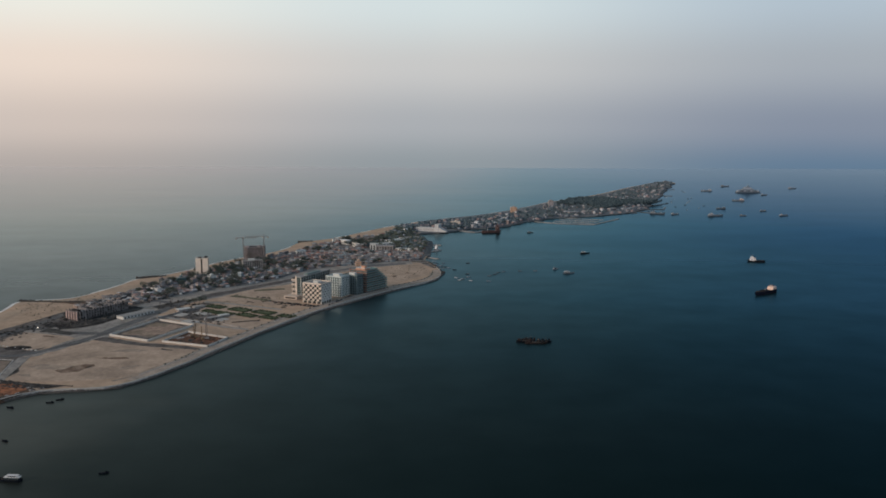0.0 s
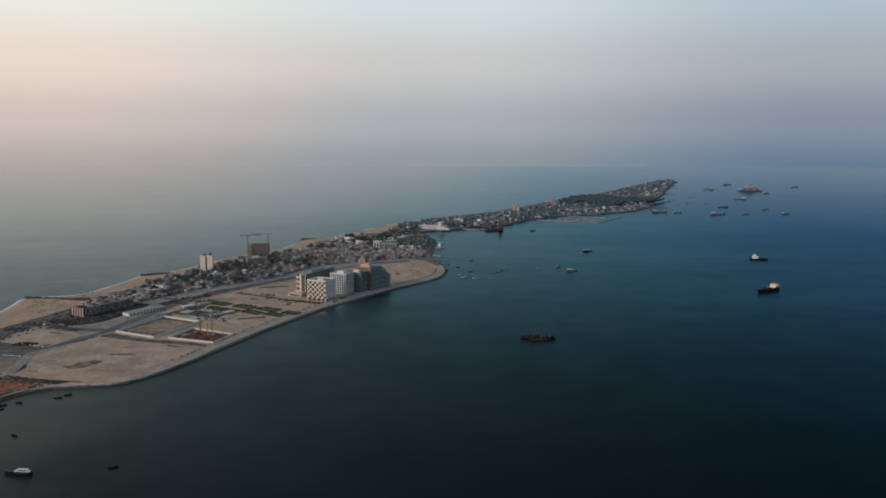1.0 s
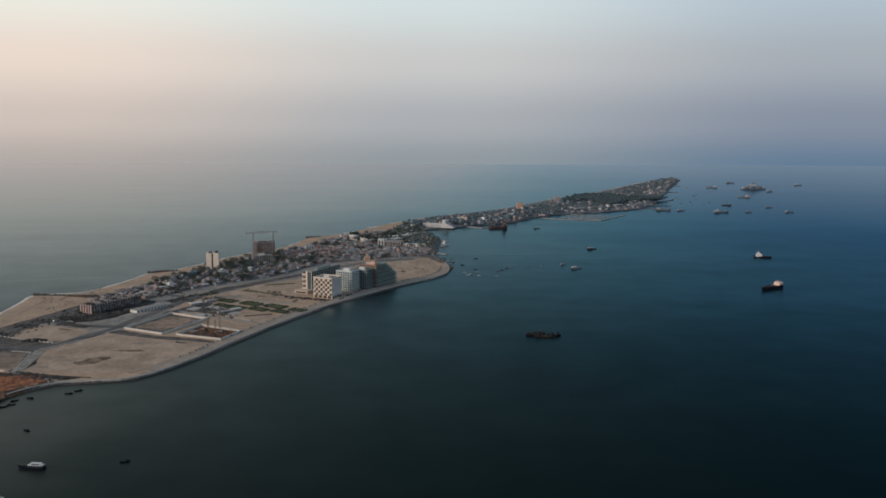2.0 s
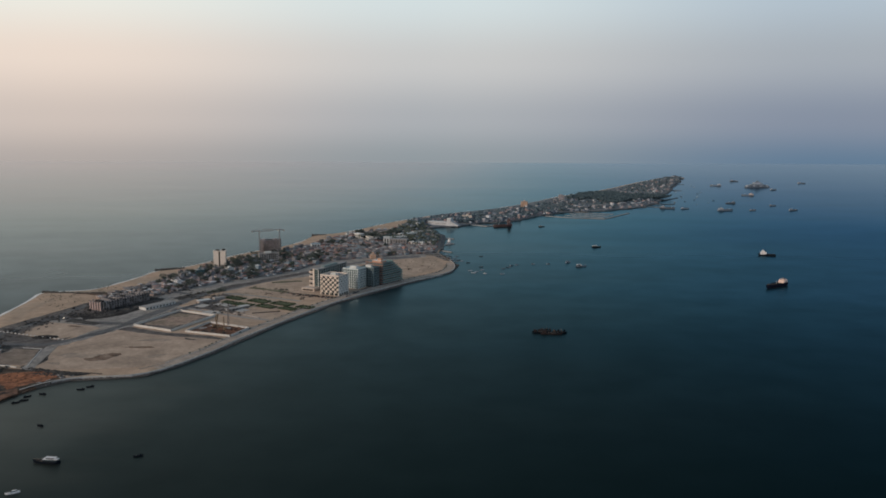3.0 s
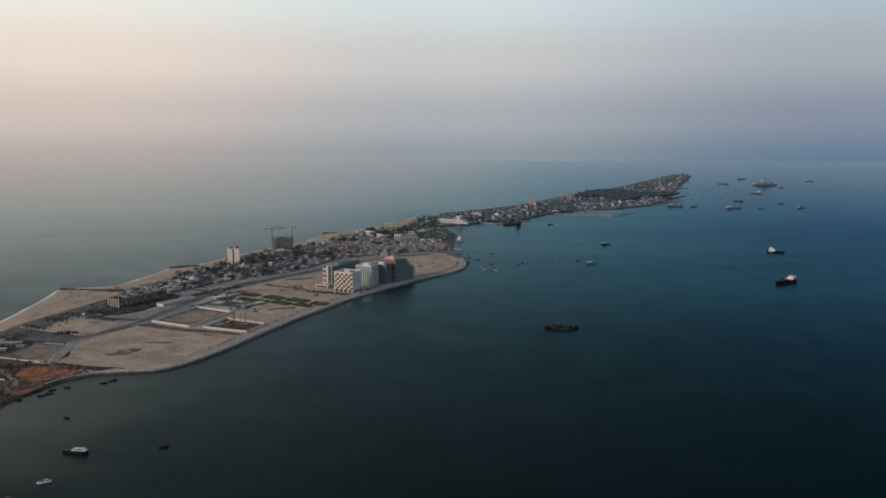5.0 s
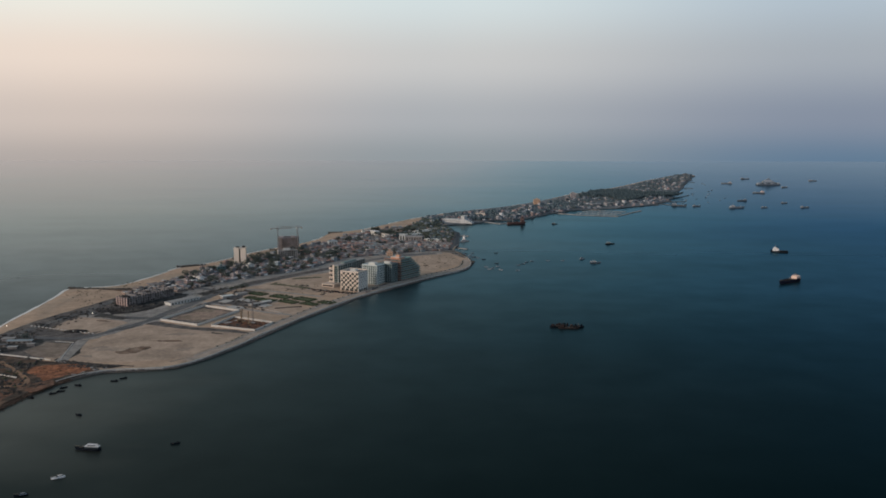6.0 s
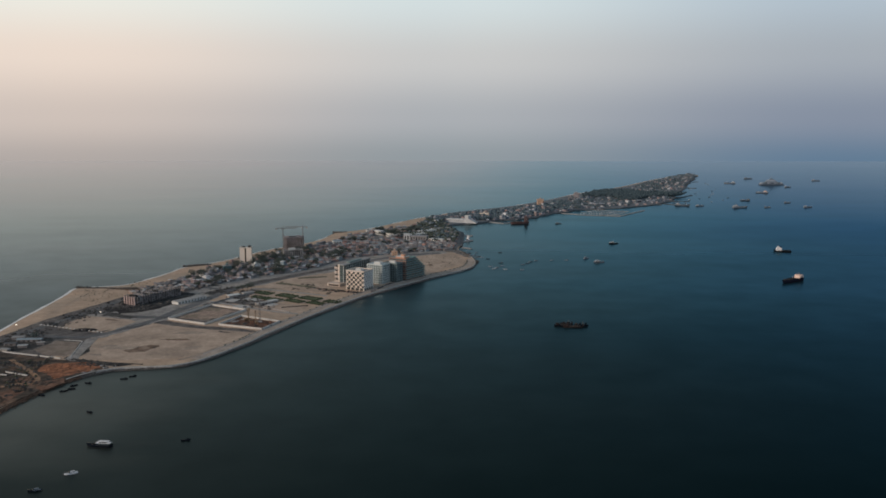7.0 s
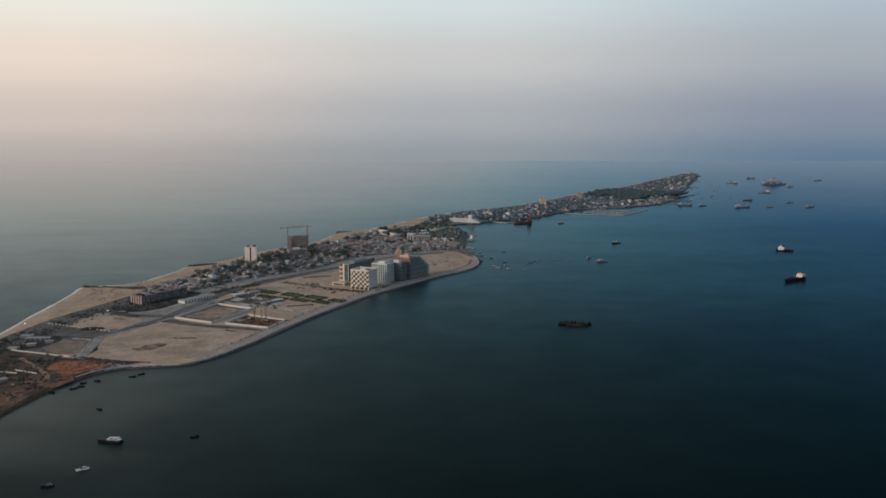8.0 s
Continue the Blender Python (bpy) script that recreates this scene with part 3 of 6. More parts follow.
sheet("town_ground", TOWN_FRONT + [(-24, 1462), (2, 1402), (6.5, 1400), (-6, 1446), (-16.5, 1500), (-10.5, 1560), (-8.5, 1627), (-7, 1712), (-25, 1772), (-42, 1836), (-62, 1868)] + TOWN_BACK[::-1],
      TOWNEARTH, "trodden grey-brown earth between the houses", "earth", 0.10)
sheet("worksite_ground", [(-520, 740), (-508, 850), (-497, 930), (-480, 985), (-455, 1065), (-430, 1130), (-350, 1110), (-352, 1040), (-372, 960), (-400, 905),
                          (-408, 850), (-405, 790), (-420, 768)], DIRT, "dark trodden earth and worn tarmac round a building site", "earth", 0.06)
sheet("worn_ground", [(-396, 930), (-420, 945), (-447, 935), (-463, 957), (-407, 990), (-385, 1060), (-372, 1130)] + [(x, y + 2) for x, y in TOWN_FRONT[1:7]] + [(-98, 1460), (-40, 1480), (-34, 1446), (-93, 1411), (-142, 1364),
                      (-174, 1324), (-200, 1266), (-236, 1226), (-282, 1163), (-312, 1126), (-328, 1085), (-336, 1040), (-340, 985), (-354, 940), (-372, 900), (-382, 880), (-398, 850), (-410, 848), (-396, 880)],
      WORN, "wide dusty grey ground along the avenue", "ground", 0.115, 4.0)
# cast shade beside the unfinished block, laid on as a near-black sheet
sheet("dark_ground", [(-440, 992), (-419, 1002), (-399, 1051), (-387, 1097), (-366, 1085), (-378, 1012), (-398, 974), (-424, 962)], SHADEEARTH, "near-black sheet for the shade beside an unfinished block", "earth", 0.15, 4.0)
sheet("dark_ground", [(-405, 1113), (-400, 1163), (-392, 1250), (-372, 1300), (-350, 1300), (-340, 1230), (-352, 1170), (-380, 1128)], DIRT, "dark littered ground at the edge of town", "earth", 0.16, 5.0)
road([(-392, 758), (-396, 780), (-400, 806), (-406, 846)], 11.0, "pale dusty street between plots", 0.195, WORN)
road([(-500, 872), (-470, 858), (-444, 852), (-416, 852), (-402, 866), (-389, 888), (-377, 912), (-366, 940)], 9.5, "dark worn asphalt street round the plots", 0.205)
road(AVENUE, 13.0, "wide worn grey asphalt avenue", 0.20)
road([(-510, 770), (-490, 862), (-478, 916), (-462, 975), (-446, 1060), (-430, 1120), (-396, 1134), (-362, 1128), (-338, 1112)],
     9.0, "narrow grey asphalt road behind the beach", 0.17)
road([(-466, 985), (-420, 955), (-372, 945)], 12.0, "grey asphalt side street", 0.18)
road([(-352, 962), (-322, 1035), (-300, 1085)], 8.0, "grey asphalt service lane", 0.215)
road([(-340, 1040), (-290, 1010), (-240, 980), (-205, 965)], 6.0, "pale dusty lane between plots", 0.16, PAVING)
road([(-300, 1125), (-250, 1105), (-190, 1075)], 6.0, "pale dusty lane beside the hedges", 0.15, PAVING)
sheet("verge", [(-310, 1146), (-272, 1196), (-242, 1238), (-212, 1280), (-190, 1318), (-200, 1322), (-226, 1284), (-256, 1244), (-290, 1200), (-320, 1160)], DIRT,
      "dark stained edge of the avenue", "verge", 0.21, 3.0)
for ring in ([(-275, 1160), (-240, 1140), (-215, 1128), (-212, 1136), (-236, 1150), (-270, 1170)], [(-250, 1198), (-226, 1206), (-208, 1212), (-212, 1220), (-232, 1214), (-252, 1206)]):
    sheet("verge", ring, DRYGRASS, "thin strip of dull dry grass on sand", "grass", 0.16, 3.0)
sheet("sand_plot", [(-389, 790), (-393, 815), (-391, 846), (-381, 880), (-369, 906), (-352, 918), (-338, 908), (-306, 895), (-280, 891), (-250, 882), (-240, 870), (-256, 818), (-281, 780), (-300, 768), (-340, 762), (-384, 764)], PLOT,
      "open levelled plot of pale sand", "sand", 0.13)
sheet("sand_plot", [(-466, 896), (-456, 954), (-396, 932), (-387, 922), (-396, 894), (-414, 872)], PLOT, "small levelled plot of pale sand", "sand", 0.13)
sheet("sand_plot", [(-446, 800), (-440, 834), (-413, 830), (-401, 786), (-404, 774), (-430, 782)], DULLSAND, "small levelled plot of dull brown sand", "sand", 0.13)
sheet("sand_plot", [(-271, 990), (-226, 962), (-200, 982), (-192, 1003), (-245, 1030)], PLOT, "open levelled plot of pale sand", "sand", 0.13)
sheet("sand_plot", [(-295, 1140), (-205, 1100), (-192, 1140), (-196, 1200), (-232, 1232), (-262, 1205)], PLOT, "open levelled plot of pale sand", "sand", 0.13)
sheet("sand_plot", [(-120, 1370), (-60, 1432), (-20, 1432), (-6, 1385), (-12, 1335), (-45, 1280), (-75, 1250), (-108, 1290)], PLOT,
      "open levelled plot of pale sand on the cape", "sand", 0.13)


def heap(places, material, label, seed, name="spoil_heap", low=1.0, high=2.0):
    """A low uneven ridge of tipped earth."""
    rng = random.Random(seed)
    s = Shape()
    for x, y, r in places:
        for k in range(9):
            a = rng.uniform(0, 6.28)
            d = r * rng.uniform(0, 0.8)
            n = 7
            q = r * rng.uniform(0.25, 0.5)
            ring = [(x + d * math.cos(a) + q * rng.uniform(.7, 1.2) * math.cos(6.28 * j / n), y + d * math.sin(a) + q * rng.uniform(.7, 1.2) * math.sin(6.28 * j / n)) for j in range(n)]
            s.prism(ring, LAND - 0.2, LAND + rng.uniform(low, high) * (0.3 + 0.7 * (1 - d / r)), 0.7)
    return tagged(part(name, s, material), label, "earth heap", kind="stuff")


for k, (ring, soil) in enumerate((([(-355, 797), (-348, 810), (-338, 818), (-327, 819), (-322, 812), (-329, 804), (-333, 795), (-345, 791)], DAMP), ([(-366, 806), (-352, 812), (-346, 816), (-350, 804), (-358, 800)], FADED), ([(-333, 809), (-328, 814), (-324, 811), (-328, 806)], SCRUB), ([(-389, 810), (-376, 820), (-360, 816), (-360, 806), (-374, 801)], FADED),
                   ([(-338, 845), (-320, 843), (-306, 846), (-300, 840), (-317, 839), (-330, 841)], DAMP), ([(-384, 784), (-373, 786), (-369, 778), (-378, 777)], FADED),
                   ([(-281, 881), (-268, 876), (-266, 871), (-280, 875)], SOOT), ([(-428, 934), (-412, 926), (-408, 930), (-424, 938)], DAMP),
                   ([(-330, 868), (-300, 866), (-292, 874), (-316, 878)], FADED), ([(-300, 800), (-286, 806), (-280, 818), (-296, 812)], FADED))):
    sheet("damp_patch", ring, soil, "dark damp patch of tipped earth on sand", "earth", 0.18 + 0.007 * k, 3.5)
heap([(-340, 804, 5), (-332, 811, 5)], DAMP, "low smooth heap of dark earth on sand", 1, low=.4, high=1.1)
heap([(-325, 842, 4), (-308, 843, 4)], DAMP, "thin ridge of dark earth on sand", 2, low=.4, high=.9)
sheet("planted_bed_ground", [(-444, 882), (-440, 889), (-431, 892), (-420, 889), (-415, 882), (-420, 876), (-431, 873), (-440, 876)], SHADEEARTH, "dark round bed of turned earth", "earth", 0.24, 1.0)
heap([(-436, 882, 6), (-428, 882, 8), (-421, 882, 6)], SHADEEARTH, "round dark bed of scrub on sand", 4, name="planted_bed")
heap([(-240, 1120, 8), (-222, 1128, 7), (-90, 1300, 10), (-60, 1322, 9), (-190, 1090, 6)], SCRUB, "low strips of dull earth on sand", 5, low=.3, high=.7)

heap([(0, 1412, 6), (-4, 1432, 6), (-12, 1452, 7), (-18, 1475, 8), (-20, 1498, 7), (-30, 1470, 8), (-45, 1482, 8)], SOOT, "dark scrap and nets along the boat shore", 23, name="shore_litter", low=.6, high=1.8)
# rough headland at the near end
sheet("scrub_ground", [(-560, 430), (-528, 700), (-500, 775), (-470, 786), (-405, 764), (-364, 754), (-345, 735), (-375, 688), (-380, 662), (-385, 638), (-389.4, 604), (-400.4, 385)],
      SCRUB, "rough ground of dry scrub and earth", "scrub", 0.2)
sheet("red_earth", [(-409, 741), (-394, 752), (-378, 753), (-362, 750), (-355, 738), (-361, 725), (-369, 712), (-382, 699), (-390, 708), (-397, 716), (-408, 728)], RED_EARTH,
      "bare patch of red earth", "earth", 0.3, rough=7.0)
sheet("red_earth", [(-416, 703), (-399, 706), (-389, 694), (-387, 680), (-400, 682), (-412, 692)], PALE_RED, "churned pale red earth beside the track", "earth", 0.28, rough=3.0)
sheet("red_earth", [(-412, 647), (-409, 663), (-402, 675), (-390, 664), (-392, 630), (-396, 600), (-404, 600)], PALE_RED, "churned pale red earth above the shore", "earth", 0.28, rough=4.0)
sheet("red_earth", [(-388, 690), (-374, 704), (-366, 690), (-376, 668), (-384, 672)], PALE_RED, "worn red-brown earth above the shore", "earth", 0.26, rough=3.0)
heap([(-398, 640, 10), (-392, 668, 10), (-385, 684, 9), (-402, 615, 12), (-408, 580, 14), (-412, 540, 14), (-425, 690, 14), (-440, 660, 14), (-455, 730, 14), (-420, 640, 12)],
     SCRUB, "uneven dry scrub and tipped earth on headland", 6, name="rough_scrub", low=.8, high=2.2)
heap([(-398, 728, 7), (-386, 740, 8), (-372, 738, 6)], RED_EARTH, "low banks of loose red earth", 7, low=.5, high=1.5)


road([(-450, 762), (-432, 743), (-418, 728), (-404, 713), (-396, 702), (-393, 692), (-397, 685), (-406, 684), (-416, 676)], 4.2, "pale winding earth track over the headland", 0.40, TRACK, name="earth_track")
heap([(-452, 752, 7), (-440, 742, 6), (-462, 766, 6), (-430, 775, 6), (-415, 768, 5), (-420, 664, 7), (-398, 652, 5), (-412, 640, 7), (-422, 742, 6), (-414, 750, 5), (-445, 735, 7), (-455, 705, 8), (-470, 740, 8),
      (-486, 760, 8), (-480, 725, 8), (-478, 700, 8), (-455, 690, 8)], SOOT, "dry dark bushes on the headland", 18, name="bushes", low=.5, high=1.6)
heap([(-428, 735, 5), (-440, 755, 5), (-418, 715, 4), (-415, 690, 5), (-386, 698, 4), (-378, 690, 4), (-392, 690, 4)], SOOT, "dry dark bushes round the red earth", 28, name="bushes", low=.5, high=1.5)
heap([(-390, 765, 4), (-381, 762, 4), (-372, 758, 4), (-364, 755, 5), (-357, 752, 4), (-350, 750, 4), (-343, 748, 4), (-368, 750, 3), (-358, 746, 3)], SOOT, "dark clutter and stalls along a fence", 33, name="fence_clutter", low=.6, high=1.8)
sheet("scrub_ground", [(-392, 764), (-366, 757), (-344, 751), (-326, 748), (-338, 742), (-360, 746), (-384, 756)], SOOT, "dark littered strip along a fence", "scrub", 0.26, 3.0)
def tufts(ring, count, material, label, seed, low, high, name="dry_tufts"):
    """Ragged tufts of dry plants strewn over a piece of ground."""
    rng = random.Random(seed)
    s = Shape()
    xs, ys = [q[0] for q in ring], [q[1] for q in ring]
    while count > 0:
        x, y = rng.uniform(min(xs), max(xs)), rng.uniform(min(ys), max(ys))
        if inside(x, y, ring) and noise.noise(Vector((x, y, seed)) * 0.045) > -0.12:
            count -= 1
            r = rng.uniform(low, high)
            s.clump((x, y, LAND + r * .35), r, rng, .6)
    return tagged(part(name, s, material), label, "scrub", kind="stuff")


tufts([(-500, 770), (-405, 764), (-412, 735), (-396, 700), (-389, 660), (-392, 610), (-398, 560), (-470, 560), (-520, 690)], 620, SOOT, "dark dry tufts strewn over the headland", 51, .7, 2.3)
tufts([(-500, 770), (-405, 764), (-412, 735), (-396, 700), (-389, 660), (-392, 610), (-398, 560), (-470, 560), (-520, 690)], 260, GREENSCRUB, "dull green tufts strewn over the headland", 52, .7, 2.0)
tufts([(-410, 748), (-396, 756), (-372, 754), (-358, 744), (-362, 722), (-384, 696), (-398, 712)], 110, SCRUB, "low brown tufts on red earth", 53, .4, 1.2)
tufts([(-398, 764), (-330, 748), (-350, 735), (-372, 742), (-392, 754)], 150, SOOT, "dark tufts and litter along a fence", 54, .5, 1.5)
tufts([(-505, 770), (-492, 860), (-470, 980), (-452, 980), (-476, 880), (-470, 860), (-450, 848), (-446, 800)], 240, SOOT, "dark tufts and litter beside the beach road", 55, .5, 1.7)
tufts([(-455, 985), (-400, 978), (-380, 1030), (-376, 1080), (-400, 1080), (-424, 1010)], 260, SOOT, "dark rank growth round an unfinished block", 56, .6, 1.9)
tufts([(-300, 1110), (-200, 1085), (-190, 1140), (-240, 1185), (-280, 1170)], 90, DRYGRASS, "dull dry tufts on sand", 57, .4, 1.2)
tufts([(-540, 1100), (-470, 1000), (-452, 1080), (-444, 1160), (-470, 1200), (-500, 1140)], 130, DRYGRASS, "dull dry tufts on the beach", 58, .4, 1.3)
tufts([(-110, 1370), (-60, 1430), (-20, 1430), (-8, 1385), (-45, 1285), (-75, 1255)], 110, DRYGRASS, "dull dry tufts on the cape", 59, .4, 1.4)
heap([(-357, 727, 3), (-350, 735, 4), (-362, 720, 3), (-342, 741, 3), (-354, 742, 4)], CONCRETE, "grey rubble and stones beside the quay", 19, name="rubble_heap", low=.5, high=1.4)
heap([(-404, 690, 5), (-398, 697, 4), (-408, 655, 6), (-402, 640, 6)], PALE_RED, "banks of loose red-brown earth", 20, low=.4, high=1.2)


sheet("dark_ground", [(-345, 1012), (-322, 1037), (-298, 1085), (-302, 1122), (-262, 1088), (-246, 1044), (-258, 1004), (-300, 1024)], DIRT, "grey trodden earth round site offices", "earth", 0.08, 3.0)
for k, ring in enumerate(([(-504, 796), (-494, 846), (-452, 847), (-442, 838), (-447, 798), (-474, 794)], [(-402, 768), (-392, 764), (-388, 790), (-394, 815)], [(-505, 800), (-492, 880), (-486, 880), (-494, 800)], [(-488, 890), (-478, 945), (-462, 985), (-456, 982), (-472, 930), (-480, 888)], [(-500, 775), (-455, 800), (-452, 812), (-490, 806)],
             [(-470, 842), (-430, 846), (-425, 856), (-468, 856)], [(-440, 955), (-400, 938), (-392, 946), (-420, 962), (-438, 972)], [(-345, 1075), (-318, 1120), (-330, 1135), (-358, 1090)],
             [(-392, 880), (-372, 900), (-366, 930), (-380, 915), (-392, 895)])):
    sheet("dark_ground", ring, SOOT, "dark littered ground beside a road", "earth", 0.146 + 0.007 * k, 4.0)
litter = Shape()
rng_litter = random.Random(12)
for k in range(420):
    f = rng_litter.random()
    if k % 3:
        lx, ly = -508 + 78 * f + rng_litter.gauss(0, 9), 770 + 300 * f + rng_litter.gauss(0, 18)
    else:
        lx, ly = -345 + 90 * f + rng_litter.gauss(0, 12), 1120 - 110 * f + rng_litter.gauss(0, 12)
    w = rng_litter.uniform(.5, 2.2)
    litter.box(-w, w, -w * .6, w * .6, 0, rng_litter.uniform(.4, 1.6), Matrix.Translation((lx, ly, LAND)) @ Matrix.Rotation(rng_litter.uniform(0, 3), 4, "Z"), .2)
tagged(part("site_litter", litter, SOOT), "scattered stacks of building material and scrap", "building material", kind="stuff")


def rock_bank(line, width, high, count, label, seed, name="groyne", material=None, size=1.0):
    """Tipped boulders along a line."""
    rng = random.Random(seed)
    pts = [Vector(p) for p in line]
    s = Shape()
    total = sum((pts[i + 1] - pts[i]).length for i in range(len(pts) - 1))
    for k in range(count):
        t = rng.random() * total
        for i in range(len(pts) - 1):
            l = (pts[i + 1] - pts[i]).length
            if t <= l:
                break
            t -= l
        d = (pts[i + 1] - pts[i]).normalized()
        off = rng.gauss(0, width * 0.25)
        p = pts[i] + d * t + Vector((-d.y, d.x)) * off
        r = rng.uniform(0.8, 1.9) * size
        s.clump((p.x, p.y, max(0.1, high * (1 - abs(off) / width) * rng.uniform(.5, 1))), r, rng, 0.8)
    strip(pts, width * 0.6, -2, high * 0.5, s)
    return tagged(part(name, s, material or ROCK), label, "groyne" if name == "groyne" else "rocks", kind="stuff")


rock_bank([(-546, 1134), (-520, 1128), (-470, 1121), (-440, 1118)], 8, 2.6, 260, "groyne of dark tipped boulders crossing the beach", 1)
sheet("beach_scrub", [(-500, 1118), (-478, 1112), (-462, 1104), (-450, 1112), (-452, 1126), (-470, 1128), (-492, 1124)], SCRUB, "dark dry scrub on the beach beside a groyne", "scrub", 0.3, 3.0)
rock_bank([(-452, 1310), (-430, 1320), (-412, 1328)], 7, 2.6, 110, "short groyne of dark tipped boulders", 2)
rock_bank([(-272, 1736), (-255, 1739), (-243, 1741)], 7, 2.6, 80, "short groyne of dark tipped boulders", 3)
rock_bank([(-399.5, 420), (-388.6, 604), (-383.5, 640), (-379.5, 664), (-373.5, 687), (-362, 710)], 9, 2.0, 4200, "bank of loose brown rocks along the shore", 4, "rocky_shore", BANK, 0.42)
rock_bank([(-362, 709), (-342, 732), (-310, 739), (-279, 749), (-258, 782), (-239, 825), (-195, 950), (-142, 1072), (-62, 1202), (4, 1299), (13, 1346)], 4.0, 1.7, 2600, "grey rock slope below the quay wall", 5, name="rock_footing", material=FOOTING, size=.55)

# ---- walls, pits and gardens ----
def boundary_wall(a, b, h, material, label):
    a, b = Vector(a), Vector(b)
    d = b - a
    m = Matrix.Translation((*a, LAND)) @ Matrix.Rotation(math.atan2(d.y, d.x), 4, "Z")
    w = thing("boundary_wall", m, label, "wall")
    n = max(2, int(d.length / 9))
    for k in range(n):
        part("wall_bay", Shape().box(k * d.length / n, (k + 1) * d.length / n - .35, -.25, .25, 0, h), material, w)
        part("post", Shape().box((k + 1) * d.length / n - .35, (k + 1) * d.length / n, -.35, .35, 0, h + .3), material, w)


def walled_yard(ring, high, thick, label):
    yard = thing("yard_wall", pose(0, 0, LAND), label, "wall")
    n = len(ring)
    for i in range(n):
        a, b = Vector(ring[i]), Vector(ring[(i + 1) % n])
        d = (b - a)
        m = Matrix.Translation((*a, 0)) @ Matrix.Rotation(math.atan2(d.y, d.x), 4, "Z")
        part("wall_side", Shape().box(thick / 2, d.length - thick / 2, -thick / 2, thick / 2, 0, high, m), WHITEWALL, yard)
        part("coping", Shape().box(-thick * .6, d.length - thick * .6, -thick * .6, thick * .6, high, high + 0.25, m), WHITEWALL, yard)
    return yard


sheet("dark_ground", [(-358, 930), (-306, 904), (-290, 901), (-236, 881), (-238, 873), (-292, 888), (-338, 903), (-366, 916)], DIRT, "trodden grey strip before the yard walls", "earth", 0.15, 3.0)
walled_yard([(-355, 936), (-305, 910), (-276, 985), (-326, 1013)], 2.0, 0.6, "white-plastered wall round a square plot")
sheet("plot_floor", [(-352, 937), (-306, 913), (-279, 984), (-325, 1010)], DIRT, "brown trodden earth inside a walled plot", "earth", 0.17)
sheet("plot_floor", [(-346, 945), (-309, 926), (-287, 981), (-323, 1001)], BROWNEARTH, "worn brown earth inside a walled plot", "earth", 0.22, 5.0)
walled_yard([(-289, 908), (-235, 887), (-223, 924), (-240, 934), (-274, 952)], 1.8, 0.6, "white site wall round an excavation")
sheet("plot_floor", [(-287, 909), (-237, 890), (-225, 924), (-241, 932), (-273, 949)], DUG, "dug red-brown earth inside a site wall", "earth", 0.17)
heap([(-240, 912, 10), (-252, 920, 9), (-233, 922, 7)], DUG, "heaps of dug red earth", 11, low=1.2, high=2.5)
heap([(-262, 915, 7), (-246, 905, 6), (-270, 912, 6)], SOOT, "dark scrap and rubble in an excavation", 13, low=.5, high=1.6, name="scrap_heap")
heap([(-276, 925, 8), (-266, 938, 7)], CONCRETE, "grey rubble on a building site", 12, low=.6, high=1.8, name="rubble_heap")


for ring in ([(-300, 1002), (-282, 992), (-274, 1008), (-292, 1018)], [(-268, 1020), (-250, 1008), (-243, 1020), (-262, 1034)], [(-296, 1050), (-276, 1040), (-270, 1052), (-290, 1062)],
             [(-316, 1040), (-304, 1034), (-298, 1048), (-310, 1054)]):
    sheet("concrete_pad", ring, KERB, "pale concrete pad on a building plot", "concrete pad", 0.35, 0)
boundary_wall((-262, 1003), (-222, 975), 1.6, CONCRETE, "low grey site wall between plots")
boundary_wall((-330, 1022), (-300, 1078), 1.6, CONCRETE, "low grey site wall between plots")
boundary_wall((-236, 1000), (-205, 1012), 1.2, SOOT, "low dark fence across a plot")


def hedge_bed(x, y, w, d, a):
    """A dull lawn with a clipped hedge round it."""
    h = thing("hedge_bed", pose(x, y, LAND, 0, 0, a), "dull lawn bed edged with dark clipped hedge", "hedge", "hedge beds")
    rng = random.Random(int(x * 7 + y))
    part("lawn", Shape().prism([(-w / 2, -d / 2), (w / 2, -d / 2), (w / 2, d / 2), (-w / 2, d / 2)], 0, 0.3), LAWN, h)
    for side, run, at in (("x", w, -d / 2), ("x", w, d / 2), ("y", d, -w / 2), ("y", d, w / 2)):
        s = Shape()
        for k in range(int(run * 1.6)):
            t, off = rng.uniform(-run / 2, run / 2), at + rng.uniform(-1.1, 1.1)
            s.clump((t, off, rng.uniform(.6, 1.2)) if side == "x" else (off, t, rng.uniform(.6, 1.2)), rng.uniform(.8, 1.4), rng, .8)
        part("hedge", s, HEDGE, h)


sheet("garden_ground", [(-296, 1102), (-262, 1112), (-164, 1040), (-172, 1012), (-262, 1040), (-292, 1066)], PLOT, "pale sandy ground between the hedges", "sand", 0.12)
for hx, hy, w, d in ((-277, 1090, 26, 13), (-242, 1072, 28, 15), (-209, 1056, 28, 15), (-178, 1036, 20, 12), (-278, 1063, 18, 10),
                     (-258, 1050, 26, 13), (-227, 1040, 26, 12), (-198, 1027, 22, 11)):
    hedge_bed(hx, hy, w, d, -33)

# ---- the large buildings ----
def turned(x, y, degrees, z=LAND):
    return pose(x, y, z, 0, 0, degrees)


QUAY_TURN = 65.0  # the quay's run; local x goes along it, local y inland
PANEL = {}


def shared_box(w, d, h, material, name):
    key = (round(w, 2), round(d, 2), round(h, 2), material.name)
    if key not in PANEL:
        PANEL[key] = Shape().box(-w / 2, w / 2, -d / 2, d / 2, -h / 2, h / 2).data(name, material)
    return PANEL[key]


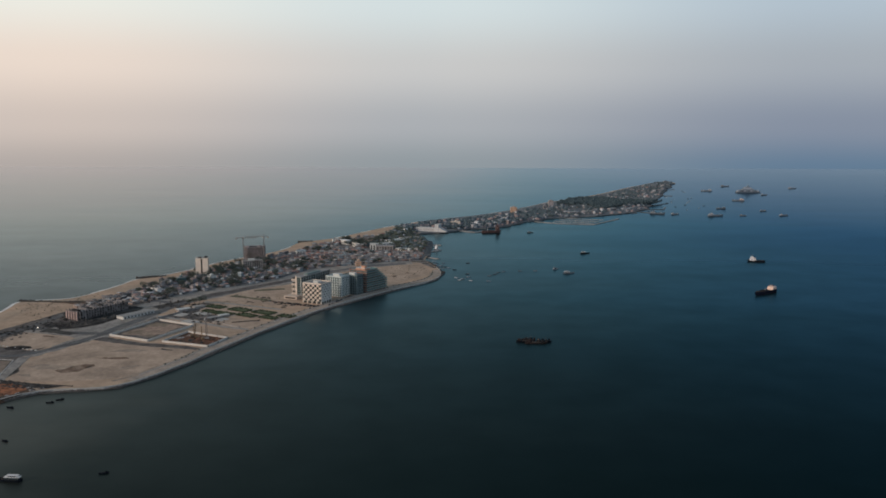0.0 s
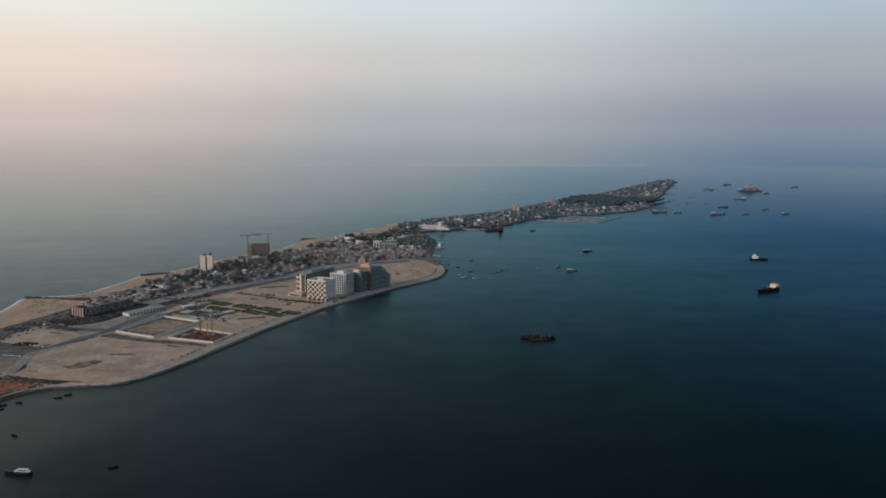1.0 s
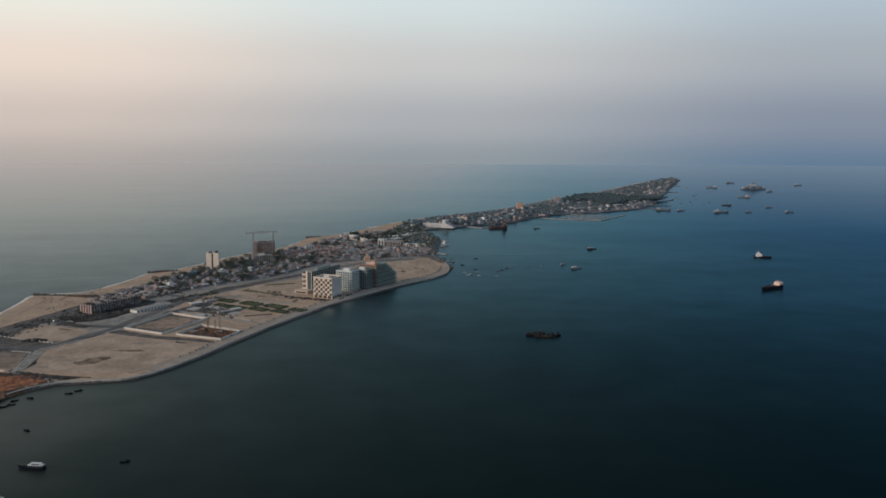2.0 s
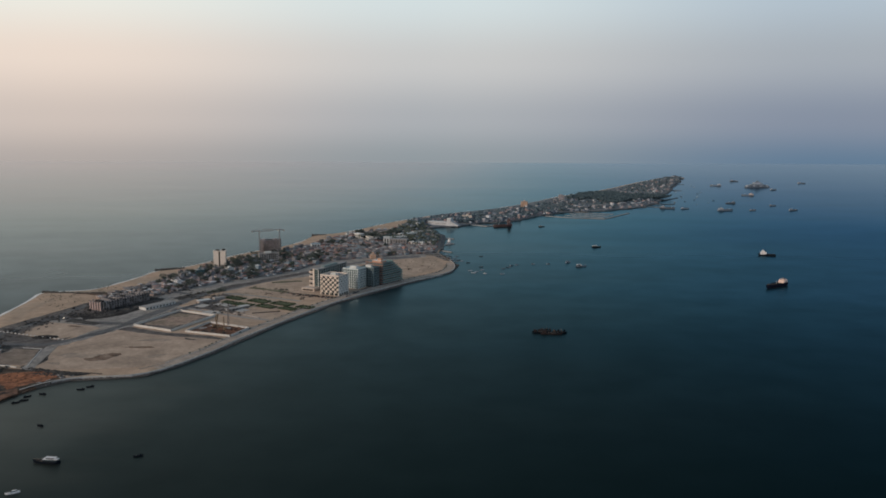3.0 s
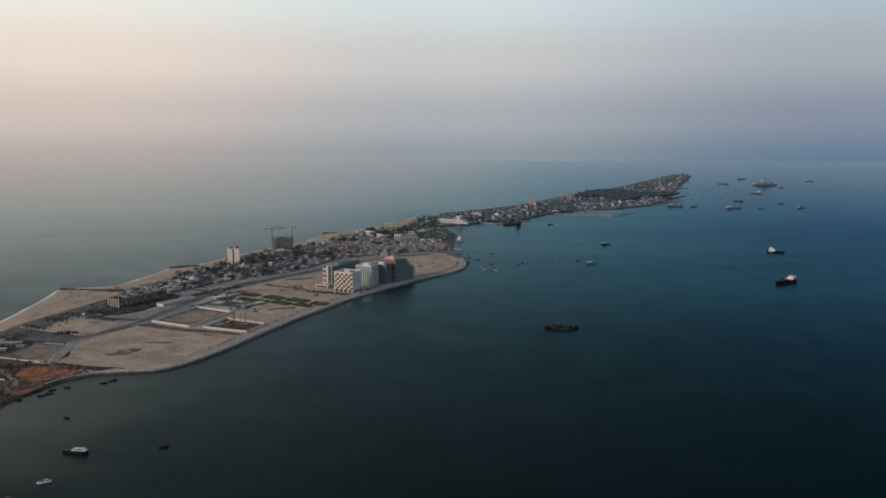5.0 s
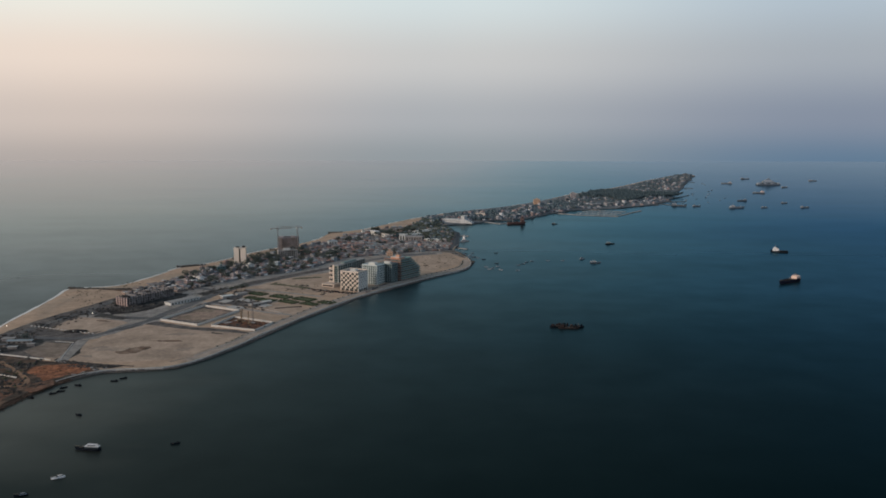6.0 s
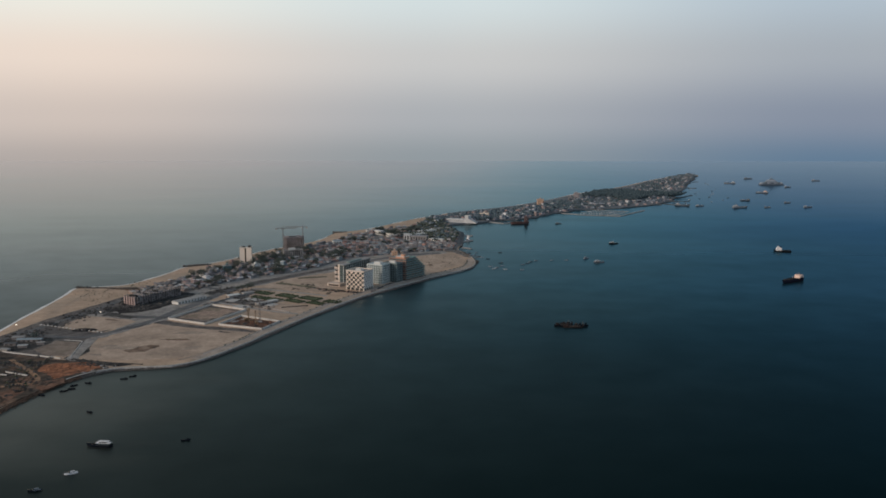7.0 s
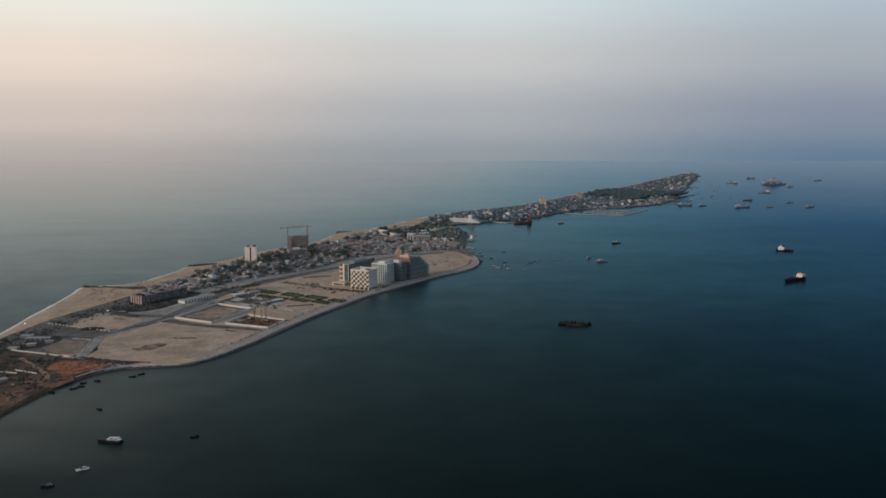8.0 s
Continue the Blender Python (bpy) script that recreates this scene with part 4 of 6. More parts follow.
def put(name, mesh, parent, x, y, z, turn=0.0):
    ob = part(name, mesh, None, parent)
    ob.matrix_basis = pose(x, y, z, 0, 0, turn)
    return ob


def face_cells(wx, wy):
    """For each of four facades: name, length, and a function from the run along it to a place and turn."""
    return (("near", wy, lambda t: (0.0, t, -90.0)), ("bay", wx, lambda t: (t, 0.0, 0.0)),
            ("far", wy, lambda t: (wx, t, 90.0)), ("inland", wx, lambda t: (t, wy, 180.0)))


def checker_house():
    wx, wy, floors, fh = 24.5, 28.0, 8, 3.15
    b = thing("apartment_building", turned(-145, 1109, QUAY_TURN), "cream apartment block with chequered facade beside the quay", "building")
    high = floors * fh
    part("glazing", Shape().box(0.8, wx - .8, 0.8, wy - .8, 0, high), GLASS, b, "dark window glazing")
    part("roof", Shape().box(-.1, wx + .1, -.1, wy + .1, high, high + 0.4), ROOFGREY, b)
    for x0, x1, y0, y1 in ((-.3, wx + .3, -.3, .2), (-.3, wx + .3, wy - .2, wy + .3), (-.3, .2, .2, wy - .2), (wx - .2, wx + .3, .2, wy - .2)):
        part("parapet", Shape().box(x0, x1, y0, y1, high + .4, high + 1.7), CREAM, b)
    part("roof_hut", Shape().box(9, 17, 10, 18, high + .4, high + 2.6), PALE, b)
    for x, y in ((4, 5), (6.5, 5), (19, 20), (21, 22), (19, 6), (5, 21)):
        part("roof_unit", Shape().box(x, x + 1.6, y, y + 1.4, high + .4, high + 1.5, None, .1), ROOFGREY, b)
    for side, run, at in face_cells(wx, wy):
        front = side in ("near", "inland")
        cols = 8
        cw = run / cols
        stone = CREAM if front else PALE
        full = shared_box(cw * (.9 if front else .96), 0.9, fh * (.6 if front else .74), stone, "panel")
        sill = shared_box(cw * .99, 0.7, fh * .5, stone, "spandrel")
        band = shared_box(run, 0.6, 0.22, stone, "band")
        for r in range(1, floors):
            for c in range(cols):
                x, y, turn = at((c + 0.5) * cw)
                if (r + c) % 2 == 0:
                    put("panel", full, b, x, y, (r + .5) * fh, turn)
                elif not front:
                    put("spandrel", sill, b, x, y, (r + .27) * fh, turn)
        for r in range(1, floors + 1):
            x, y, turn = at(run / 2)
            put("band", band, b, x, y, r * fh - .1, turn)
        pier = shared_box(1.0, .9, fh, stone, "pier")
        for c in range(0, cols + 1, 2):
            x, y, turn = at(min(max(c * cw, .5), run - .5))
            put("pier", pier, b, x, y, fh / 2, turn)
    return b


def grid_house(name, m, wx, wy, floors, fh, cols, wall, glass, label, group="", cell=0.62, top=True):
    """A block with a frame of slabs and piers proud of dark glazing."""
    b = thing(name, m, label, "building", group)
    high = floors * fh
    part("glazing", Shape().box(0.6, wx - .6, 0.6, wy - .6, 0, high), glass, b, "dark glazing behind the frame")
    slab = Shape().box(0, wx, 0, wy, -0.28, 0.28).data("floor_slab", wall)
    for r in range(floors + 1):
        put("floor_slab", slab, b, 0, 0, r * fh)
    for side, run, at in face_cells(wx, wy):
        n = max(2, round(cols * run / max(wx, wy)))
        pier = shared_box(run / n * (1 - cell), 0.5, fh - 0.7, wall, "pier")
        for c in range(n + 1):
            x, y, turn = at(min(max(c * run / n, run / n * (1 - cell) / 2), run - run / n * (1 - cell) / 2))
            for r in range(floors):
                off = 0.3
                dx, dy = {"near": (off, 0), "far": (-off, 0), "bay": (0, off), "inland": (0, -off)}[side]
                put("pier", pier, b, x + dx, y + dy, (r + 0.5) * fh, turn)
    if top:
        part("parapet", Shape().box(0, wx, 0, .4, high + .35, high + 1.3).box(0, wx, wy - .4, wy, high + .35, high + 1.3)
             .box(0, .4, .4, wy - .4, high + .35, high + 1.3).box(wx - .4, wx, .4, wy - .4, high + .35, high + 1.3), wall, b)
        part("roof_hut", Shape().box(wx * .3, wx * .62, wy * .3, wy * .7, high + .35, high + 3.4), PALE, b)
        part("roof_tank", Shape().box(wx * .7, wx * .85, wy * .4, wy * .6, high + .35, high + 2.0), ROOFGREY, b)
    return b


def terrace_house():
    """The stepped block: every storey is shorter than the one below."""
    b = thing("terraced_building", turned(-92, 1184, 56.0), "stepped apartment block with brown slabs and terraces", "building")
    wy, floors, fh = 30.0, 10, 3.15
    for r in range(floors):
        length = 44 - 4.4 * max(0, r - 4)
        glaze = Shape().box(0.8, length - .8, 0.8, wy - .8, r * fh, r * fh + fh - .35)
        part("storey", glaze, TEAL if r % 2 == 1 else GLASS, b, "set-back glazed storey")
        part("terrace_slab", Shape().box(0, length + 2.6, -0.9, wy, r * fh + fh - .5, r * fh + fh), PALETEAL, b)
        part("fascia", Shape().box(-.4, -.02, -0.9, wy + .2, r * fh + fh - 1.1, r * fh + fh + .5), BROWNSLAB, b)
        part("fascia", Shape().box(length + 2.62, length + 2.8, -0.9, wy, r * fh + fh - .5, r * fh + fh), BROWNSLAB, b)
        part("soffit_band", Shape().box(.4, length, -1.1, -.92, r * fh + fh - .9, r * fh + fh - .3), BROWNSLAB, b)
        part("balustrade", Shape().box(1.0, length + 2.4, -0.8, -0.65, r * fh + fh, r * fh + fh + 1.0)
             .box(length + 2.2, length + 2.4, -.65, wy - .2, r * fh + fh, r * fh + fh + 1.0), SEAGREEN, b, "green glass balustrade")
        for k in range(7):
            part("pier", Shape().box(0.3 + k * (length - 2) / 6, 0.7 + k * (length - 2) / 6, 0.1, 0.9, r * fh, r * fh + fh - .4), TEAL, b)
        for k in range(5):
            part("pier", Shape().box(-.1, 0.9, 0.9 + k * 6.9, 1.7 + k * 6.9, r * fh, r * fh + fh - .9), TEAL, b)
    part("penthouse", Shape().box(2, 14, 4, 20, floors * fh, floors * fh + 2.4), TERRACOTTA, b, "terracotta rooftop storey")
    part("stair_head", Shape().box(4, 9, 6, 12, floors * fh + 2.8, floors * fh + 5.6), TERRACOTTA, b)
    part("penthouse_roof", Shape().box(1.6, 14.4, 3.6, 20.4, floors * fh + 2.4, floors * fh + 2.8), PALE, b)
    return b


def slab_house():
    """The long slab behind the chequered block, with a stair of balconies at its near end."""
    b = thing("slab_building", turned(-177, 1150, QUAY_TURN), "long slab block with balconies and dark glazing", "building")
    wx, wy, floors, fh = 74.0, 13.0, 9, 3.1
    high = floors * fh
    part("glazing", Shape().box(.5, wx, .5, wy - 4.5, 0, high), GLASS, b)
    for r in range(floors):
        part("floor_slab", Shape().box(0.2, wx + .3, .2, wy - 4.2, r * fh + fh - .8, r * fh + fh), PALETEAL, b)
        for k in range(13):
            part("fin", Shape().box(.3 + k * 6, .7 + k * 6, .15, .9, r * fh, r * fh + fh - .8), PALE, b)
    part("roof", Shape().box(-.3, wx + .6, -.1, wy - 4, high, high + .7), ROOFGREY, b)
    part("plant_room", Shape().box(18, 52, 2, 7, high + .7, high + 2.4), PALETEAL, b)
    part("balcony_core", Shape().box(.8, 11, wy - 4.2, wy + 1.0, 0, high - 1), DARKVOID, b)
    for r in range(1, 5):
        z = r * fh * 2
        part("balcony", Shape().box(-1.0, 11.4, wy - 4.0, wy + 1.8, z - 1.9, z + .3).box(-.6, 11.0, wy - 3.6, wy + 1.4, z + .3, z + .5), DULLCREAM, b, "cream balcony front")
        part("balcony_floor", Shape().box(-.2, 11.2, wy - 4.0, wy + 1.5, z - fh - .25, z - fh + .1), PALE, b)
    part("end_wall", Shape().box(-.4, .4, wy - 6.0, wy - 4.0, 0, high + 1), CREAM, b)
    part("podium", Shape().box(-13, 6, -1.0, wy + 6, 0, 4.0), DULLCREAM, b, "low cream podium")
    part("podium_recess", Shape().box(-13.2, -12.9, 1.0, wy + 4, 0.8, 2.8), DARKVOID, b)
    return b


checker_house()
slab_house()
grid_house("office_building", turned(-124, 1158, 63), 23, 25, 8, 3.3, 7, PALEGREEN, DARKTEAL, "white-framed block with green glazing by the quay", cell=0.72)
grid_house("glass_building", turned(-104, 1171, 60), 15, 23, 8, 3.3, 6, SLATE, GLASS, "dark glass block between two larger blocks", cell=.72)
terrace_house()


def twin_slab_tower():
    b = thing("tower_block", turned(-364, 1320, 7), "cream tower of two slabs with dark gap", "tower")
    high, floors = 27.0, 9
    for x0, x1 in ((0, 7.8), (10.2, 18.4)):
        part("slab_wall", Shape().box(x0, x1, 0, 13, 0, high), CREAM, b)
    part("recess", Shape().box(7.8, 10.2, 1.8, 12, 0, high - .5), DARKVOID, b, "dark stair recess")
    for r in range(floors):
        part("side_window", Shape().box(18.4, 18.46, 4, 9, r * 3 + .9, r * 3 + 2.4), GLASS, b)
        for x in (1.0, 11.2):
            part("reveal", Shape().box(x, x + 5.8, -.06, 0.0, r * 3 + 2.85, r * 3 + 3.0), PALE, b)
    part("cornice", Shape().box(-.3, 18.7, -.3, 13.3, high, high + .6), CREAM, b)
    part("roof_hut", Shape().box(3, 8, 4, 9, high + .6, high + 2.2), DARKVOID, b)
    part("roof_tank", Shape().box(13, 17, 3, 8, high + .6, high + 3.4), DARKVOID, b, "dark rooftop tanks")
    return b


twin_slab_tower()


def concrete_shell():
    b = thing("building_shell", turned(-325, 1478, 4), "unfinished concrete block with open floors and cranes", "building site")
    w, d, fh, floors = 35.0, 24.0, 2.85, 8
    part("core", Shape().box(5.5, w - 5.5, 5.5, d - 5.5, 0, floors * fh), RAWSHELL, b)
    for r in range(floors + 1):
        part("floor_slab", Shape().box(0, w, 0, d, r * fh - .35, r * fh), RAWSHELL, b)
    for k in range(9):
        for y in (0.4, d - .9):
            part("column", Shape().box(.3 + k * 4.2, .9 + k * 4.2, y, y + .5, 0, floors * fh + (1.2 if k % 2 else 0.5)), RAWSHELL, b)
    for k in range(5):
        for x in (0.3, w - .8):
            part("column", Shape().box(x, x + .5, 1.4 + k * 5, 2 + k * 5, 0, floors * fh + 1.2), RAWSHELL, b)
    part("lift_shaft", Shape().box(22, 29, 8, 14, floors * fh, floors * fh + 2.2), RAWSHELL, b)
    part("stair_head", Shape().box(4, 9, 7, 12, floors * fh, floors * fh + 1.6), RAWSHELL, b)
    return b


concrete_shell()
grid_house("office_building", turned(-306, 1385, 20), 32, 14, 4, 3.2, 9, CONCRETE, GLASS, "grey four-storey block in front of the concrete shell", cell=.6)


def lattice(shape, a, b, size, steps, r=0.11):
    """A square lattice between two points."""
    a, b = Vector(a), Vector(b)
    d = (b - a).normalized()
    side = d.cross(Vector((0, 0, 1)) if abs(d.z) < 0.9 else Vector((0, 1, 0))).normalized()
    up = side.cross(d)
    corners = [side * i * size / 2 + up * j * size / 2 for i, j in ((1, 1), (-1, 1), (-1, -1), (1, -1))]
    for c in corners:
        shape.tube(a + c, b + c, r, r, 4)
    for k in range(steps):
        p, q = a.lerp(b, k / steps), a.lerp(b, (k + 1) / steps)
        for i in range(4):
            shape.tube(p + corners[i], q + corners[(i + 1) % 4], r * .7, r * .7, 3)
    return shape


def tower_crane(x, y, high, front, back, turn, label, base=LAND):
    c = thing("tower_crane", turned(x, y, turn, base), label, "crane", "tower cranes")
    part("footing", Shape().box(-2.5, 2.5, -2.5, 2.5, 0, 1), CONCRETE, c)
    part("mast", lattice(Shape(), (0, 0, 1), (0, 0, high), 1.6, 16, .16), CRANESTEEL, c)
    part("jib", lattice(Shape(), (0, 0, high), (front, 0, high + .3), 1.1, 16, .13), CRANESTEEL, c)
    part("counter_jib", lattice(Shape(), (0, 0, high), (-back, 0, high), 1.1, 6, .14), CRANESTEEL, c)
    part("counterweight", Shape().box(-back, -back + 2.6, -.8, .8, high - 2.2, high - .2), CONCRETE, c)
    part("cab", Shape().box(.6, 2.2, .6, 2.0, high - 2.2, high - .2), PALE, c)
    part("apex", Shape().tube((0, 0, high), (0, 0, high + 4.5), .5, .15, 4), CRANESTEEL, c)
    part("tie", Shape().tube((0, 0, high + 4.4), (front * .75, 0, high + .8), .07, .07, 3), CRANESTEEL, c)
    part("tie", Shape().tube((0, 0, high + 4.4), (-back + 1, 0, high + .4), .07, .07, 3), CRANESTEEL, c)
    return c


tower_crane(-324, 1474, 40, 24, 13, 3, "slim tower crane above a concrete shell")
tower_crane(-290, 1478, 42, 30, 9, 176, "slim tower crane above a concrete shell")
tower_crane(-246, 925, 22, 13, 5, 100, "small tower crane inside a site wall")


def piling_rig(x, y, turn):
    r = thing("piling_rig", turned(x, y, turn), "yellow piling rig on dug red earth", "machine", "site machines")
    part("track", Shape().box(-2.5, 2.5, -2.0, -1.2, 0, 1.1), DARKVOID, r)
    part("track", Shape().box(-2.5, 2.5, 1.2, 2.0, 0, 1.1), DARKVOID, r)
    part("house", Shape().box(-3, 1.6, -1.5, 1.5, 1.1, 3.2), YELLOW, r)
    part("boom", lattice(Shape(), (1.6, 0, 1.4), (3.2, 0, 15), .8, 10, .14), YELLOW, r)
    part("stay", Shape().tube((-2, 0, 3.2), (2.9, 0, 12), .1, .1, 4), STEEL, r)


piling_rig(-256, 922, 200)
piling_rig(-248, 916, 120)
piling_rig(-262, 930, 30)


def apartment_row():
    b = thing("apartment_row", turned(-420, 1011, 61.5), "long unfinished three-storey block with open bays", "building")
    length, deep, fh, floors = 76.0, 20.0, 3.2, 3
    high = fh * floors
    # near-black core stands in for the shade inside the open bays
    part("core", Shape().box(1.4, length - 1, 3.0, deep - 3.0, 0, high - .3), SHADEEARTH, b)
    for r in range(floors + 1):
        part("floor_slab", Shape().box(0, length, 0.3, deep - .3, r * fh - .3, r * fh), DIMSTAINED, b)
    rng = random.Random(5)
    for k in range(20):
        for y0, y1 in ((0.1, 1.9), (deep - 1.9, deep - .1)):
            part("pier", Shape().box(k * 3.95, k * 3.95 + 1.1, y0, y1, 0, high + rng.choice((.2, .9, 1.7, 2.4))), DIMSTAINED, b)
        for r in range(floors):
            if rng.random() < .45 and k < 19:
                part("infill", Shape().box(k * 3.95 + 1.1, k * 3.95 + 3.95, .9, 1.5, r * fh, r * fh + rng.choice((1.2, 1.2, 2.7))), DIMSTAINED, b)
    for k in range(5):
        part("end_pier", Shape().box(-.6, 1.4, .4 + k * 4.35, 2.2 + k * 4.35, 0, high + .8), ENDPIER, b, "plastered end pier, sunlit pink put into its colour")
    for k in range(12):
        x = 3 + k * 6 + rng.uniform(-1, 1)
        part("roof_wall", Shape().box(x, x + rng.uniform(1.5, 4.5), rng.uniform(2, 6), rng.uniform(9, 16), high, high + rng.uniform(.5, 2.2)), DIMSTAINED if k % 3 else SHADEEARTH, b)
    return b


# warm low sun on the end piers is put into their pink
ENDPIER = surface("sunlit_pink_plaster", (0.36, 0.275, 0.255), 0.85, 0.6, 0.1, 0.3)
# second dark sheet: the block's shade painted over littered ground
sheet("dark_ground", [(-418, 985), (-402, 984), (-385, 1015), (-362, 1058), (-366, 1076), (-378, 1080), (-400, 1035), (-418, 998)], SOOT, "dark sheet for shade and litter beside an unfinished block", "earth", 0.2, rough=5.0)
heap([(-408, 994, 9), (-400, 1008, 9), (-393, 1022, 8), (-386, 1036, 8), (-378, 1050, 8), (-370, 1063, 7), (-412, 985, 7), (-428, 1060, 12), (-412, 1085, 13), (-398, 1100, 12), (-434, 1030, 10)], SOOT, "dark scrub and rubble beside an unfinished block", 14, name="scrub_rubble", low=.6, high=2.0)
apartment_row()


def shed(x, y, w, d, h, turn, roof, label, wall=None, pitched=False, bays=True):
    b = thing("shed", turned(x, y, turn), label, "shed")
    front = part("wall", Shape().box(0, w, 0, d, 0, h), wall or PALE, b)
    if pitched:
        part("roof", Shape().gable(0, w, 0, d, h, h + d * .16), roof, b)
    else:
        part("roof", Shape().box(-.4, w + .4, -.4, d + .4, h, h + .4), roof, b)
    for k in range(int(w / 5) if bays else 0):
        part("opening", Shape().box(1.5 + k * 5, 3.8 + k * 5, -.06, 0, .6, h * .75), DARKVOID, front)
    return b


shed(-368, 1016, 46, 12, 3.4, 58, ROOFGREY, "long low pale shed beside the avenue")
shed(-478, 828, 25, 7, 2.8, 5, BLUEROOF, "low shed with pale blue sheet roof", DIMSTAINED, True)
shed(-484, 814, 12, 5, 2.2, 5, SOOTROOF, "small shed with dark roof", DIMSTAINED)
shed(-315, 1060, 16, 9, 2.5, 40, PALE, "pale site office with flat roof", CONCRETE, False, False)
shed(-300, 1078, 14, 8, 2.5, 40, ROOFGREY, "grey site office with flat roof", CONCRETE, False, False)
shed(-268, 1012, 18, 7, 2.4, 40, ROOFGREY, "pale site office with flat roof", CONCRETE)
shed(-256, 1028, 12, 6, 2.4, 40, PALE, "pale site cabin with flat roof", CONCRETE, False, False)
def shore_hall():
    b = thing("shore_hall", turned(-38, 1922, -27), "long whitewashed hall with a tall sloping end", "building")
    part("wall", Shape().box(0, 46, 0, 20, 0, 7.0), HALLWHITE, b)
    part("roof", Shape().box(-.3, 46, .6, 20.3, 7.0, 7.4), PALE, b)
    part("parapet", Shape().box(-.2, 46.2, -.2, .5, 7.0, 7.9), HALLWHITE, b)
    tall = part("tall_end", Shape().box(46, 56, -1, 15, 0, 16, None, .6), HALLWHITE, b)
    part("cap", Shape().box(46.4, 55.6, -.6, 14.6, 16, 16.8), PALE, tall)
    part("buttress", Shape().add([(56, -.5, 0), (74, 0, 0), (74, 10, 0), (56, 13, 0), (56, -.5, 10), (74, 0, 2.2), (74, 10, 2.2), (56, 13, 10)],
         [(3, 2, 1, 0), (4, 5, 6, 7), (0, 1, 5, 4), (1, 2, 6, 5), (2, 3, 7, 6), (3, 0, 4, 7)]), HALLWHITE, b, "white ramp of roof falling to the shore")
    for k in range(8):
        part("window", Shape().box(3 + k * 5.4, 4.6 + k * 5.4, -.06, .2, 3.2, 5.0), GLASS, b)


shore_hall()
for x, y, w, d, h, a, roof, label in ((-86, 1700, 44, 15, 6, 48, PALE, "long pale warehouse roof near the dock"), (-62, 1742, 40, 14, 6, 30, ROOFGREY, "long grey warehouse near the dock"),
                                      (-112, 1648, 42, 11, 6, 32, PALE, "long pale shed among trees"), (-70, 1602, 28, 11, 5, -20, PALE, "pale shed roof near the boat shore"),
                                      (-182, 1702, 22, 9, 8, -52, SHIPWHITE, "white block with long roof in the town"), (-158, 1672, 30, 8, 7, -70, CREAM, "cream block with long roof in the town"),
                                      (-118, 1612, 11, 9, 12, 5, PALE, "slim white block among low houses")):
    shed(x, y, w, d, h, a, roof, label, None, False)
shed(-106, 1608, 32, 12, 9, -8, HOUSEROOF, "long red-brown block in the town", HOUSEWALL)
shed(-246, 1555, 16, 10, 6, 20, BLUEROOF, "house with pale blue sheet roof", None, True)


block = thing("concrete_block", turned(-489, 906, -22), "low whitewashed concrete block beside a street", "block", "road blocks")
part("block", Shape().box(-1.1, 1.1, -.6, .6, 0, .8, None, .1), WHITEWALL, block)
for k in range(1, 17):
    copy_thing(block, turned(-489 + 82 * k / 16, 906 - 34 * k / 16, -22 + 9 * math.sin(k * 5)))
boundary_wall((-396, 768), (-411, 832), 0.5, WHITEWALL, "low pale kerb wall beside the avenue")
boundary_wall((-411, 834), (-432, 838), 0.5, WHITEWALL, "low pale kerb wall beside a plot")
boundary_wall((-473, 790), (-405, 767), 1.2, WHITEWALL, "long whitewashed boundary wall on scrub")
boundary_wall((-389, 763), (-350, 752.5), 1.0, SOOT, "dark boundary fence beside sand")
boundary_wall((-348, 752), (-318, 747), 0.9, SOOT, "dark boundary fence beside sand")
boundary_wall((-434, 720), (-409, 709), 1.2, WHITEWALL, "whitewashed wall on the headland")
boundary_wall((-446, 714), (-428, 710), 1.2, WHITEWALL, "whitewashed wall on the headland")
shed(-476, 712, 22, 10, 3.4, -15, BLUEROOF, "low shed with dull sheet roof on the headland", CONCRETE, True)
shed(-432, 676, 13, 7, 2.6, 48, ROOFGREY, "low pale roof of a ruined shed on the headland", CONCRETE, False, False)
shed(-446, 690, 11, 6, 2.6, 30, PALE, "small pale shed on the headland", CONCRETE, False, False)
shed(-466, 806, 9, 4, 2.4, 8, SHEDPALE, "small pale cabin beside the beach road", DIMSTAINED, False, False)
shed(-452, 818, 7, 4, 2.4, 12, ROOFGREY, "small grey cabin beside the beach road", DIMSTAINED, False, False)
shed(-488, 838, 12, 6, 2.6, 10, ROOFGREY, "small grey shed beside the beach road", DIMSTAINED, False, False)
shed(-478, 792, 10, 5, 2.4, -12, ROOFGREY, "small grey shed behind a white wall", CONCRETE, False, False)
shed(-470, 680, 20, 9, 3.4, 35, ROOFGREY, "low grey shed on the headland", CONCRETE, True)


heap([(-408, 1118, 12), (-398, 1140, 12), (-420, 1150, 12), (-408, 1172, 12), (-390, 1160, 10), (-402, 1200, 12), (-380, 1190, 10), (-425, 1180, 10), (-375, 1120, 9), (-360, 1145, 8)],
     SOOT, "dark scrub and rubble at the edge of town", 15, name="scrub_rubble", low=.5, high=2.0)
heap([(-228, 1150, 5), (-220, 1147, 4), (-236, 1154, 4)], SOOT, "dark shrubs and stacked material on sand", 31, name="low_shrubs", low=.8, high=2.0)
heap([(-190, 1098, 5), (-182, 1104, 5), (-174, 1110, 5), (-165, 1100, 4), (-198, 1108, 5), (-205, 1116, 5), (-160, 1094, 4)], SOOT, "low dark shrubs before the apartment blocks", 16, name="low_shrubs", low=.4, high=1.0)
